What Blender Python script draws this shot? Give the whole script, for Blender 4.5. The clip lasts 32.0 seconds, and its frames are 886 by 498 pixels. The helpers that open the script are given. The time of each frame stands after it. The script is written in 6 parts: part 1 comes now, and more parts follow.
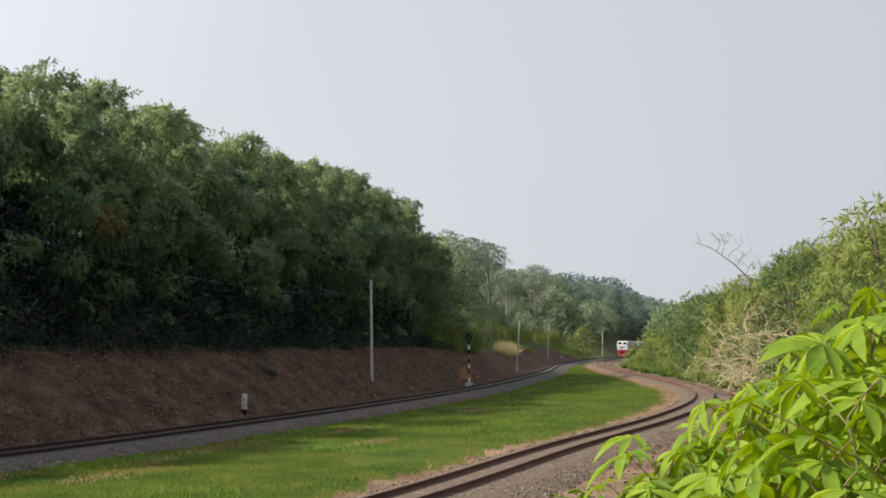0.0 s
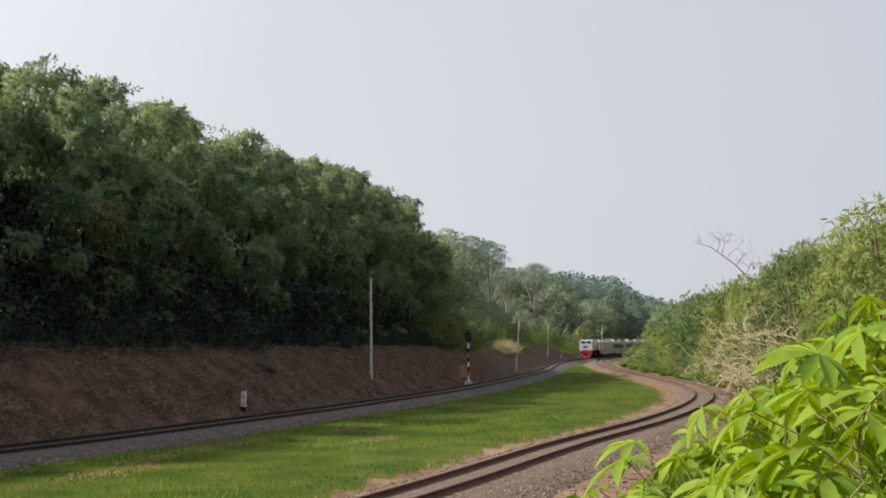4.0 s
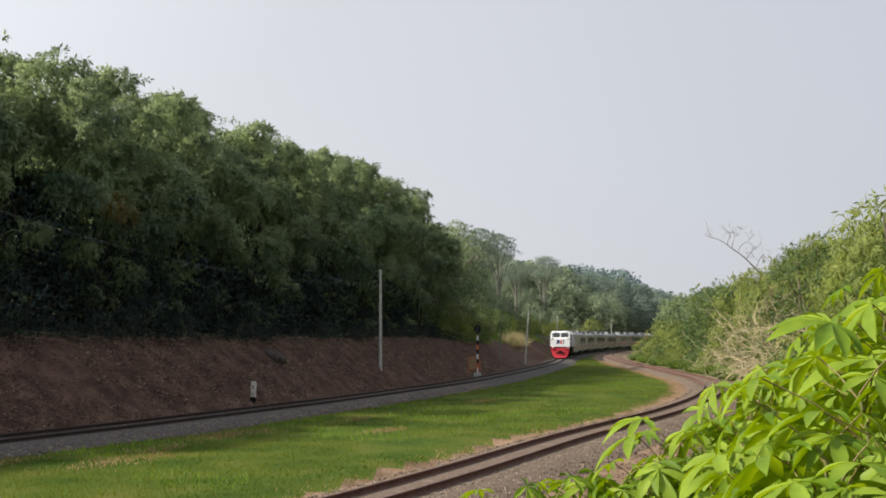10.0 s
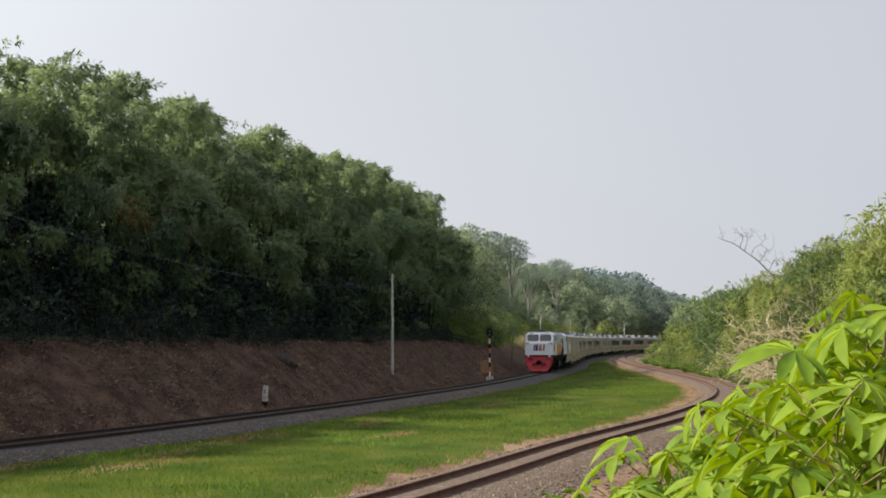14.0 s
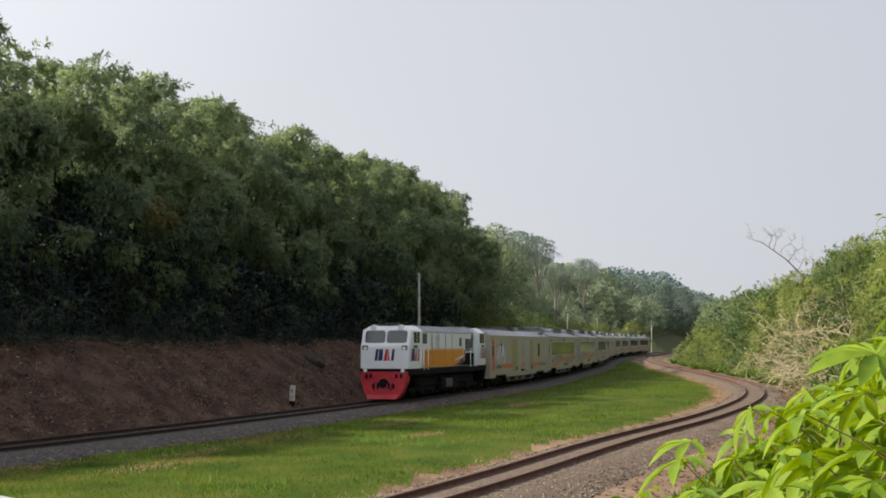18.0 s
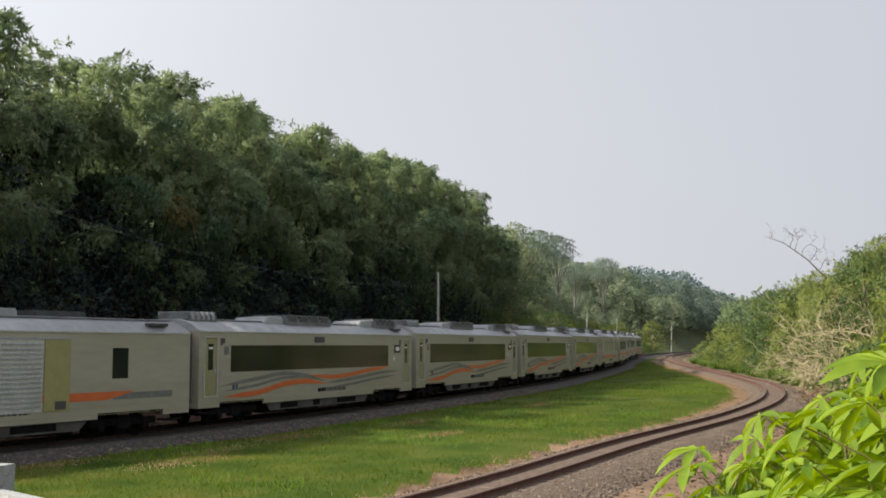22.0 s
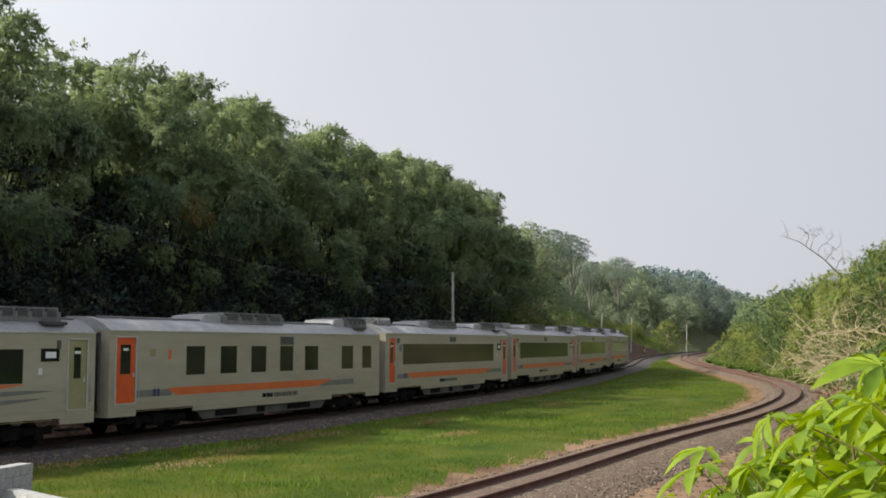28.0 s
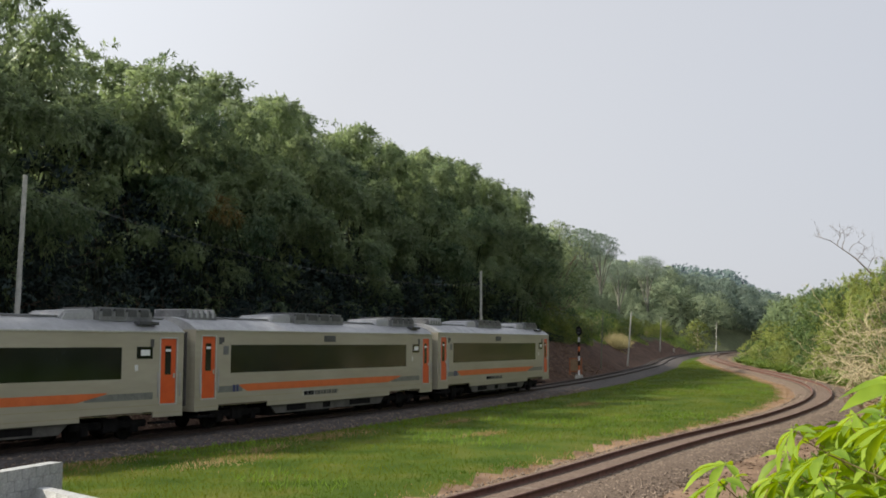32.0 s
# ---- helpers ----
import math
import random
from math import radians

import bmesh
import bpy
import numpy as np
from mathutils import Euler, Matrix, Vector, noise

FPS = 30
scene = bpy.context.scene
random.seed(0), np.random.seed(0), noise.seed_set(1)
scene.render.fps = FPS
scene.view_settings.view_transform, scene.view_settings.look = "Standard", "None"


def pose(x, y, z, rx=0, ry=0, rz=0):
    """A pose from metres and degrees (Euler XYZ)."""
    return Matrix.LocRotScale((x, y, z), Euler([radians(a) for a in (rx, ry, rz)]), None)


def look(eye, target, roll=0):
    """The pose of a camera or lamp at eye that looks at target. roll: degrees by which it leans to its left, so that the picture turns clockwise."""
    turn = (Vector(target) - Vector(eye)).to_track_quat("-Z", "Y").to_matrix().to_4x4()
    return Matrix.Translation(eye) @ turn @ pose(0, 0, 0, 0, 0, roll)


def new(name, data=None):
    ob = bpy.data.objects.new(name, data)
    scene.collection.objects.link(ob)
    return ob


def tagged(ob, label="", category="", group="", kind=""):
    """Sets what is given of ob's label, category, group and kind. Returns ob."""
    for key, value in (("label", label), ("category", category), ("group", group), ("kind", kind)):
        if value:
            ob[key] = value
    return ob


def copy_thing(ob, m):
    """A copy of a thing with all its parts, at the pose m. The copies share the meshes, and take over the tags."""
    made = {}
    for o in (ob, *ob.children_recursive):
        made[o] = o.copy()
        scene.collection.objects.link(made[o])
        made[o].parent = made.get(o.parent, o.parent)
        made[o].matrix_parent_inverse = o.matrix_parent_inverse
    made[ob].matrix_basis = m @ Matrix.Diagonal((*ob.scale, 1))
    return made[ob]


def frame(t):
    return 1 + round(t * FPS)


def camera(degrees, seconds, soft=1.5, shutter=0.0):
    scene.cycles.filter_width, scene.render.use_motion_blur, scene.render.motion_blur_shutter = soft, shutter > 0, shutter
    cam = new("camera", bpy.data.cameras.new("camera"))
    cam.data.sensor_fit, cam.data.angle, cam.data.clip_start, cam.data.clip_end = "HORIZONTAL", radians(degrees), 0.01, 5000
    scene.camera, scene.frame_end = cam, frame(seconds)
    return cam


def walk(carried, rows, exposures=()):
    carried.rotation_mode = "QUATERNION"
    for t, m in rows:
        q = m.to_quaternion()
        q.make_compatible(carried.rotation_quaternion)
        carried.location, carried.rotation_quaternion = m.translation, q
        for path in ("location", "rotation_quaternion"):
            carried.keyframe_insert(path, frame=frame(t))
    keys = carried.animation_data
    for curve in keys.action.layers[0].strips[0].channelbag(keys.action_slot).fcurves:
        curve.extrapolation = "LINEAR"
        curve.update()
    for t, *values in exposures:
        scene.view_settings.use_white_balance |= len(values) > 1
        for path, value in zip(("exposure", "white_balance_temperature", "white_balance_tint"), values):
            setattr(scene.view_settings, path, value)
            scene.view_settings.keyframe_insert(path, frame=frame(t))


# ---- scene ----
cam = camera(41.858, 32.0, 1.8)
walk(cam, [
    (0, pose(-0.021, -0.068, 2.998, 95.052, 0.596, -0.325)),
    (0.5, pose(-0.01, -0.068, 2.986, 95.075, 0.568, -0.333)),
    (1, pose(-0.013, -0.057, 2.986, 95.078, 0.542, -0.331)),
    (1.5, pose(0.009, -0.061, 2.994, 95.086, 0.529, -0.341)),
    (2, pose(0.003, -0.05, 3.002, 95.084, 0.488, -0.341)),
    (2.5, pose(0.006, -0.054, 2.994, 95.066, 0.436, -0.341)),
    (3, pose(-0.004, -0.048, 3, 95.034, 0.348, -0.366)),
    (3.5, pose(-0.02, -0.042, 3.014, 94.969, 0.328, -0.355)),
    (5.5, pose(-0.006, -0.026, 3.025, 94.935, 0.271, -0.301)),
    (6, pose(0.01, -0.014, 3.012, 94.873, 0.184, -0.272)),
    (6.5, pose(0.008, -0.022, 3.001, 94.815, 0.122, -0.223)),
    (7, pose(0.021, -0.038, 2.992, 94.768, 0.033, -0.169)),
    (7.5, pose(0.016, -0.044, 2.99, 94.694, -0.023, -0.141)),
    (8, pose(0.006, -0.053, 2.982, 94.643, -0.02, -0.094)),
    (8.5, pose(-0.031, -0.055, 2.969, 94.612, -0.031, -0.055)),
    (9, pose(-0, -0, 3, 94.574, -0, -0)),
    (9.5, pose(-0.032, -0.07, 2.961, 94.593, 0.034, 0.062)),
    (10, pose(-0.042, -0.093, 2.956, 94.596, 0.049, 0.093)),
    (10.5, pose(-0.023, -0.097, 2.984, 94.574, 0.098, 0.155)),
    (11, pose(-0.008, -0.1, 2.987, 94.582, 0.145, 0.185)),
    (11.5, pose(-0.004, -0.084, 2.992, 94.571, 0.189, 0.218)),
    (12, pose(0.013, -0.061, 3.004, 94.605, 0.196, 0.298)),
    (12.5, pose(0.009, -0.068, 3.007, 94.64, 0.193, 0.357)),
    (13, pose(0.016, -0.055, 3.008, 94.678, 0.167, 0.457)),
    (13.5, pose(0.02, -0.062, 3.007, 94.712, 0.128, 0.579)),
    (14, pose(0.031, -0.056, 3.013, 94.74, 0.094, 0.73)),
    (14.5, pose(0.023, -0.048, 3.008, 94.756, 0.085, 0.886)),
    (16.5, pose(0.016, -0.009, 3.018, 94.734, 0.042, 1.555)),
    (17, pose(0.015, 0.018, 3.031, 94.729, 0.033, 1.735)),
    (17.2, pose(0.009, 0.017, 3.028, 94.747, 0.015, 1.754)),
    (17.5, pose(0.006, 0.03, 3.031, 94.714, -0.008, 1.867)),
    (18, pose(0.009, 0.029, 3.029, 94.719, 0.027, 2.038)),
    (18.3, pose(0.023, 0.02, 3.028, 94.709, 0.084, 2.111)),
    (18.5, pose(0.042, 0.027, 3.033, 94.742, 0.139, 2.253)),
    (19, pose(0.031, 0.032, 3.03, 94.75, 0.172, 2.383)),
    (19.5, pose(0.046, 0.031, 3.022, 94.746, 0.135, 2.507)),
    (20, pose(0.024, 0.029, 3.027, 94.737, 0.084, 2.629)),
    (20.5, pose(0.037, 0.031, 3.035, 94.72, 0.01, 2.747)),
    (21, pose(0.043, 0.042, 3.031, 94.712, -0.078, 2.835)),
    (21.5, pose(0.041, 0.061, 3.044, 94.689, -0.155, 2.897)),
    (22, pose(0.032, 0.07, 3.047, 94.663, -0.214, 2.99)),
    (22.5, pose(0.051, 0.079, 3.062, 94.656, -0.274, 3.004)),
    (23, pose(0.038, 0.081, 3.08, 94.648, -0.264, 3.047)),
    (23.5, pose(0.057, 0.087, 3.083, 94.655, -0.279, 3.055)),
    (24, pose(0.06, 0.088, 3.065, 94.693, -0.287, 3.055)),
    (24.5, pose(0.06, 0.089, 3.072, 94.694, -0.273, 3.058)),
    (25, pose(0.07, 0.088, 3.07, 94.676, -0.272, 3.059)),
    (25.5, pose(0.057, 0.076, 3.078, 94.681, -0.24, 3.107)),
    (27.5, pose(0.022, 0.048, 3.068, 94.639, -0.189, 3.515)),
    (28, pose(0.023, 0.039, 3.05, 94.647, -0.149, 3.71)),
    (28.5, pose(0.024, 0.042, 3.063, 94.651, -0.119, 3.889)),
    (29, pose(0.027, 0.057, 3.07, 94.629, -0.096, 4.061)),
    (29.5, pose(0.034, 0.076, 3.071, 94.629, -0.106, 4.249)),
    (30, pose(0.044, 0.086, 3.085, 94.633, -0.128, 4.431)),
    (30.5, pose(0.054, 0.093, 3.061, 94.615, -0.227, 4.594)),
    (31, pose(0.042, 0.098, 3.08, 94.602, -0.257, 4.774)),
    (31.5, pose(0.027, 0.1, 3.087, 94.59, -0.282, 4.944)),
    (32, pose(0.024, 0.103, 3.092, 94.566, -0.313, 5.097)),
])

# ---- light ----
SUN_EL, SUN_AZ = 36.5, -104.0  # degrees above the horizon, and from ahead (+y) to the right
world = bpy.data.worlds.new("sky")
scene.world = world
world.use_nodes = True
wn, wl = world.node_tree.nodes, world.node_tree.links
sky = wn.new("ShaderNodeTexSky")
sky.sky_type, sky.sun_disc = "NISHITA", False
sky.sun_elevation, sky.sun_rotation = radians(SUN_EL), radians(SUN_AZ)
sky.air_density, sky.dust_density, sky.ozone_density = 1.0, 1.5, 1.0
veil = wn.new("ShaderNodeMix")  # thin high haze over the blue
veil.data_type = "RGBA"
wl.new(sky.outputs[0], veil.inputs[6])
# the haze is brighter towards the sun and thinner overhead
way = wn.new("ShaderNodeTexCoord")
near_sun, haze, above, thin_out = wn.new("ShaderNodeVectorMath"), wn.new("ShaderNodeMapRange"), wn.new("ShaderNodeSeparateXYZ"), wn.new("ShaderNodeMapRange")
near_sun.operation = "DOT_PRODUCT"
near_sun.inputs[1].default_value = (math.sin(radians(SUN_AZ)) * math.cos(radians(SUN_EL)), math.cos(radians(SUN_AZ)) * math.cos(radians(SUN_EL)), math.sin(radians(SUN_EL)))
wl.new(way.outputs["Generated"], near_sun.inputs[0])
wl.new(way.outputs["Generated"], above.inputs[0])
haze.inputs[1].default_value, haze.inputs[2].default_value = -0.6, 1.0
wl.new(near_sun.outputs["Value"], haze.inputs[0])
glare = wn.new("ShaderNodeValToRGB")
glare.color_ramp.elements[0].color, glare.color_ramp.elements[1].color = (0.331, 0.346, 0.388, 1), (0.92, 0.95, 1.0, 1)
glare.color_ramp.elements.new(0.42).color = (0.481, 0.484, 0.502, 1)
wl.new(haze.outputs[0], glare.inputs[0])
gain = wn.new("ShaderNodeVectorMath")
gain.operation = "SCALE"
gain.inputs["Scale"].default_value = 11.8
wl.new(glare.outputs[0], gain.inputs[0])
wl.new(gain.outputs[0], veil.inputs[7])
thin_out.inputs[1].default_value, thin_out.inputs[2].default_value, thin_out.inputs[3].default_value, thin_out.inputs[4].default_value = 0.08, 0.9, 0.93, 0.62
wl.new(above.outputs[2], thin_out.inputs[0])
wl.new(thin_out.outputs[0], veil.inputs[0])
wl.new(veil.outputs[2], wn["Background"].inputs["Color"])
wn["Background"].inputs["Strength"].default_value = 0.1
sun = new("sun", bpy.data.lights.new("sun", "SUN"))
sun.data.energy, sun.data.angle, sun.data.color = 5.0, radians(1.5), (1.0, 0.92, 0.77)
_el, _az = radians(SUN_EL), radians(SUN_AZ)
sun.matrix_world = look((0, 0, 60), Vector((0, 0, 60)) - Vector((math.sin(_az) * math.cos(_el), math.cos(_az) * math.cos(_el), math.sin(_el))))
scene.view_settings.exposure = 0.44

# ---- materials ----
def shader(name):
    m = bpy.data.materials.new(name)
    m.use_nodes = True
    return m, m.node_tree.nodes, m.node_tree.links, m.node_tree.nodes["Principled BSDF"]


def surface(name, a, b, scale=4.0, rough=0.8, metal=0.0, bump=0.0, fine=40.0, c=None, spread=0.0, stretch=None, coat=0.0, mottle=0.45):
    """Two or three colours mixed by noise at two scales, with relief. spread: variation from piece to piece."""
    m, n, l, p = shader(name)
    tc = n.new("ShaderNodeTexCoord")
    src = tc.outputs["Object"]
    if stretch:
        mp = n.new("ShaderNodeMapping")
        mp.inputs["Scale"].default_value = stretch
        l.new(src, mp.inputs[0])
        src = mp.outputs[0]
    big, small = n.new("ShaderNodeTexNoise"), n.new("ShaderNodeTexNoise")
    big.inputs["Scale"].default_value, big.inputs["Detail"].default_value = scale, 4
    small.inputs["Scale"].default_value, small.inputs["Detail"].default_value = fine, 3
    l.new(src, big.inputs["Vector"])
    l.new(src, small.inputs["Vector"])
    r = n.new("ShaderNodeValToRGB")
    r.color_ramp.elements[0].position, r.color_ramp.elements[1].position = 0.32, 0.68
    r.color_ramp.elements[0].color, r.color_ramp.elements[1].color = (*a, 1), (*b, 1)
    if c:
        e = r.color_ramp.elements.new(0.5)
        e.color = (*c, 1)
    l.new(big.outputs[0], r.inputs[0])
    mul = n.new("ShaderNodeMix")
    mul.data_type, mul.blend_type = "RGBA", "OVERLAY"
    mul.inputs[0].default_value = mottle
    l.new(r.outputs[0], mul.inputs[6])
    l.new(small.outputs[0], mul.inputs[7])
    out = mul.outputs[2]
    if spread:
        hs, info, mr = n.new("ShaderNodeHueSaturation"), n.new("ShaderNodeObjectInfo"), n.new("ShaderNodeMapRange")
        mr.inputs[3].default_value, mr.inputs[4].default_value = 1 - spread, 1 + spread
        l.new(info.outputs["Random"], mr.inputs[0])
        l.new(mr.outputs[0], hs.inputs["Value"])
        l.new(out, hs.inputs["Color"])
        out = hs.outputs[0]
    l.new(out, p.inputs["Base Color"])
    p.inputs["Roughness"].default_value, p.inputs["Metallic"].default_value = rough, metal
    p.inputs["Coat Weight"].default_value = coat
    if rough >= 0.9:
        p.inputs["Specular IOR Level"].default_value = 0.12
    if bump:
        bp = n.new("ShaderNodeBump")
        bp.inputs["Strength"].default_value, bp.inputs["Distance"].default_value = min(1.0, bump), 0.02
        l.new(small.outputs[0], bp.inputs["Height"])
        l.new(bp.outputs[0], p.inputs["Normal"])
    return m


def leafy(name, a, b, c=None, trans=0.35, rough=0.65, scale=0.35, gloss=0.22):
    """Leaves: colour by leaf and by region, thin enough to let light through."""
    m, n, l, p = shader(name)
    geo, tc = n.new("ShaderNodeNewGeometry"), n.new("ShaderNodeTexCoord")
    nz = n.new("ShaderNodeTexNoise")
    nz.inputs["Scale"].default_value, nz.inputs["Detail"].default_value = scale, 2
    l.new(tc.outputs["Object"], nz.inputs["Vector"])
    info = n.new("ShaderNodeObjectInfo")
    s1, s2 = n.new("ShaderNodeMath"), n.new("ShaderNodeMath")
    s1.operation = s2.operation = "MULTIPLY_ADD"
    s1.inputs[1].default_value = 0.25
    l.new(geo.outputs["Random Per Island"], s1.inputs[0])
    wide = n.new("ShaderNodeMapRange")
    wide.inputs[1].default_value, wide.inputs[2].default_value, wide.inputs[3].default_value, wide.inputs[4].default_value = 0.3, 0.7, 0.2, 0.85
    l.new(nz.outputs[0], wide.inputs[0])
    l.new(wide.outputs[0], s1.inputs[2])
    s2.inputs[1].default_value = 0.3
    l.new(info.outputs["Random"], s2.inputs[0])
    l.new(s1.outputs[0], s2.inputs[2])
    r = n.new("ShaderNodeValToRGB")
    r.color_ramp.elements[0].position, r.color_ramp.elements[1].position = 0.45, 1.1
    r.color_ramp.elements[0].color, r.color_ramp.elements[1].color = (*a, 1), (*b, 1)
    if c:
        e = r.color_ramp.elements.new(0.97)
        e.color = (*c, 1)
    l.new(s2.outputs[0], r.inputs[0])
    l.new(r.outputs[0], p.inputs["Base Color"])
    p.inputs["Roughness"].default_value = rough
    p.inputs["Specular IOR Level"].default_value = gloss
    tr, mx = n.new("ShaderNodeBsdfTranslucent"), n.new("ShaderNodeMixShader")
    warm = n.new("ShaderNodeHueSaturation")
    warm.inputs["Hue"].default_value, warm.inputs["Saturation"].default_value, warm.inputs["Value"].default_value = 0.485, 1.1, 1.3
    l.new(r.outputs[0], warm.inputs["Color"])
    l.new(warm.outputs[0], tr.inputs["Color"])
    mx.inputs[0].default_value = trans
    l.new(p.outputs[0], mx.inputs[1])
    l.new(tr.outputs[0], mx.inputs[2])
    l.new(mx.outputs[0], n["Material Output"].inputs[0])
    return m


def plain(name, col, rough=0.5, metal=0.0, coat=0.0):
    m, n, l, p = shader(name)
    p.inputs["Base Color"].default_value = (*col, 1)
    p.inputs["Roughness"].default_value, p.inputs["Metallic"].default_value, p.inputs["Coat Weight"].default_value = rough, metal, coat
    return m


M_BAMBOO = leafy("bamboo_leaf", (0.052, 0.102, 0.05), (0.2, 0.27, 0.125), (0.255, 0.32, 0.165), 0.52, 0.36, 0.35, 0.5)
M_BAMBOO_DRY = leafy("dry_bamboo_leaf", (0.12, 0.09, 0.03), (0.22, 0.17, 0.06), None, 0.3)
# culms near black: the shade inside the wood is put into their colour
M_CULM = surface("shade_dark_culm", (0.012, 0.016, 0.008), (0.026, 0.03, 0.013), 3, 0.9, 0, 0, 30)
# bush leaves, darkened and blued: the deep shade under the bamboo as colour
M_SHADEBUSH = leafy("tree_leaf", (0.022, 0.036, 0.036), (0.055, 0.076, 0.068), None, 0.06, 0.9, 0.35, 0.05)
# M_FAR is paler than real foliage: distance haze is put into its colour
M_FAR = leafy("haze_paled_tree_leaf", (0.165, 0.225, 0.15), (0.33, 0.39, 0.26), None, 0.6, 0.7, 0.3, 0.06)
M_HILL = leafy("hill_tree_leaf", (0.085, 0.145, 0.08), (0.24, 0.31, 0.16), (0.29, 0.345, 0.18), 0.5, 0.7, 0.3, 0.08)
# haze put into the leaf colour here too: greyer, bluer and paler greens
M_FARBANK = leafy("haze_paled_shrub_leaf", (0.15, 0.2, 0.17), (0.27, 0.325, 0.26), None, 0.6, 0.8, 0.2, 0.04)
M_BANKFAR = leafy("haze_tinted_shrub_leaf", (0.1, 0.155, 0.09), (0.2, 0.262, 0.14), None, 0.5, 0.75, 0.3, 0.05)
M_SHRUB = leafy("shrub_leaf", (0.07, 0.125, 0.035), (0.23, 0.3, 0.085), (0.3, 0.34, 0.1), 0.45)
M_SHRUB2 = leafy("dark_shrub_leaf", (0.045, 0.09, 0.035), (0.14, 0.2, 0.07), None, 0.35)
M_SHRUB3 = leafy("yellow_shrub_leaf", (0.1, 0.14, 0.045), (0.24, 0.28, 0.085), None, 0.45)
M_WEED = leafy("weed_leaf", (0.07, 0.14, 0.02), (0.16, 0.26, 0.04), None, 0.4)
M_BARK = surface("bark", (0.1, 0.075, 0.055), (0.22, 0.18, 0.14), 3, 0.9, 0, 0.6, 25)
M_GREYBARK = surface("grey_bark", (0.13, 0.135, 0.11), (0.21, 0.21, 0.175), 3, 0.9, 0, 0.4, 25)
M_TWIG = surface("dry_branch", (0.3, 0.25, 0.145), (0.5, 0.43, 0.265), 4, 0.85, 0, 0.4, 30)
M_RAIL = surface("rusty_rail", (0.062, 0.026, 0.017), (0.125, 0.055, 0.037), 6, 0.75, 0.1, 0.2, 50)
M_RAILDARK = surface("dark_rail", (0.02, 0.013, 0.01), (0.05, 0.028, 0.02), 6, 0.75, 0.1, 0.2, 50)
M_RAILTOP = surface("worn_rail_top", (0.13, 0.1, 0.085), (0.22, 0.18, 0.155), 6, 0.45, 0.5, 0, 50)
M_RAILRED = surface("red_rust_rail", (0.074, 0.03, 0.02), (0.14, 0.062, 0.042), 6, 0.85, 0.0, 0.2, 50)
M_RAILRUST = surface("rust_rail_top", (0.09, 0.048, 0.037), (0.165, 0.1, 0.078), 6, 0.7, 0.1, 0, 50)
M_SLEEPER = surface("sleeper", (0.1, 0.078, 0.062), (0.18, 0.145, 0.12), 5, 0.9, 0, 0.4, 40, spread=0.2)
M_BALLAST = surface("ballast", (0.05, 0.045, 0.043), (0.122, 0.11, 0.104), 9, 0.95, 0, 1.0, 28)
M_BALLAST2 = surface("brown_ballast", (0.075, 0.054, 0.04), (0.19, 0.145, 0.112), 16, 0.95, 0, 1.0, 28)
M_STONE = surface("ballast_stone", (0.06, 0.045, 0.036), (0.3, 0.235, 0.185), 3, 0.9, 0, 0.3, 40)
M_CONC = surface("whitewashed_concrete", (0.24, 0.245, 0.245), (0.5, 0.505, 0.505), 2, 0.85, 0, 0.5, 20)
M_POLE = surface("pole_concrete", (0.3, 0.3, 0.27), (0.45, 0.44, 0.4), 3, 0.8, 0, 0.2, 20)
M_WIRE = plain("wire", (0.13, 0.13, 0.13), 0.7)
M_RUSTBED = surface("rust_stained_ballast", (0.085, 0.06, 0.047), (0.19, 0.142, 0.112), 12, 0.95, 0, 1.0, 26)
M_OILY = surface("oil_stained_ballast", (0.022, 0.018, 0.016), (0.055, 0.045, 0.04), 7, 0.9, 0, 0.8, 28)
# the ridge gives off a faint blue glow that stands for distance haze
M_RIDGE, _n, _l, _p = shader("haze_glow_ridge")
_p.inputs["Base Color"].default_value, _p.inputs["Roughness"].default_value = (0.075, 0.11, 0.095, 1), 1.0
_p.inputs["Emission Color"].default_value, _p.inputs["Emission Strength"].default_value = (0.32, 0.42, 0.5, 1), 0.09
M_BLACK = surface("black_underframe", (0.004, 0.004, 0.005), (0.013, 0.012, 0.012), 3, 0.92, 0.0, 0.3, 20)
M_GLASS = surface("tinted_glass", (0.004, 0.006, 0.007), (0.014, 0.018, 0.019), 0.9, 0.1, 0, 0, 5, mottle=0.3)
M_SKIRT = surface("weathered_grey_skirt", (0.035, 0.033, 0.03), (0.1, 0.094, 0.085), 1.5, 0.7, 0.0, 0.2, 14)
M_PALE = surface("pale_trim", (0.4, 0.395, 0.37), (0.5, 0.495, 0.46), 2, 0.45, 0.1, 0, 12)
M_SCREEN = plain("windscreen_glass", (0.025, 0.028, 0.03), 0.06, 0, 0.6)
M_WHITE = surface("white_paint", (0.7, 0.71, 0.74), (0.76, 0.77, 0.8), 1.2, 0.35, 0, 0, 12, coat=0.3, mottle=0.12)
M_RED = surface("red_paint", (0.3, 0.008, 0.018), (0.5, 0.016, 0.03), 2.2, 0.45, 0, 0, 14)
M_ORANGE = surface("orange_paint", (0.54, 0.115, 0.032), (0.61, 0.14, 0.042), 2, 0.4, 0, 0, 14, mottle=0.15)
M_AMBER = surface("amber_paint", (0.6, 0.22, 0.014), (0.68, 0.27, 0.02), 2, 0.4, 0, 0, 14, mottle=0.15)
M_DOOR = surface("orange_door_paint", (0.55, 0.075, 0.014), (0.62, 0.095, 0.02), 2, 0.4, 0, 0, 14, mottle=0.15)
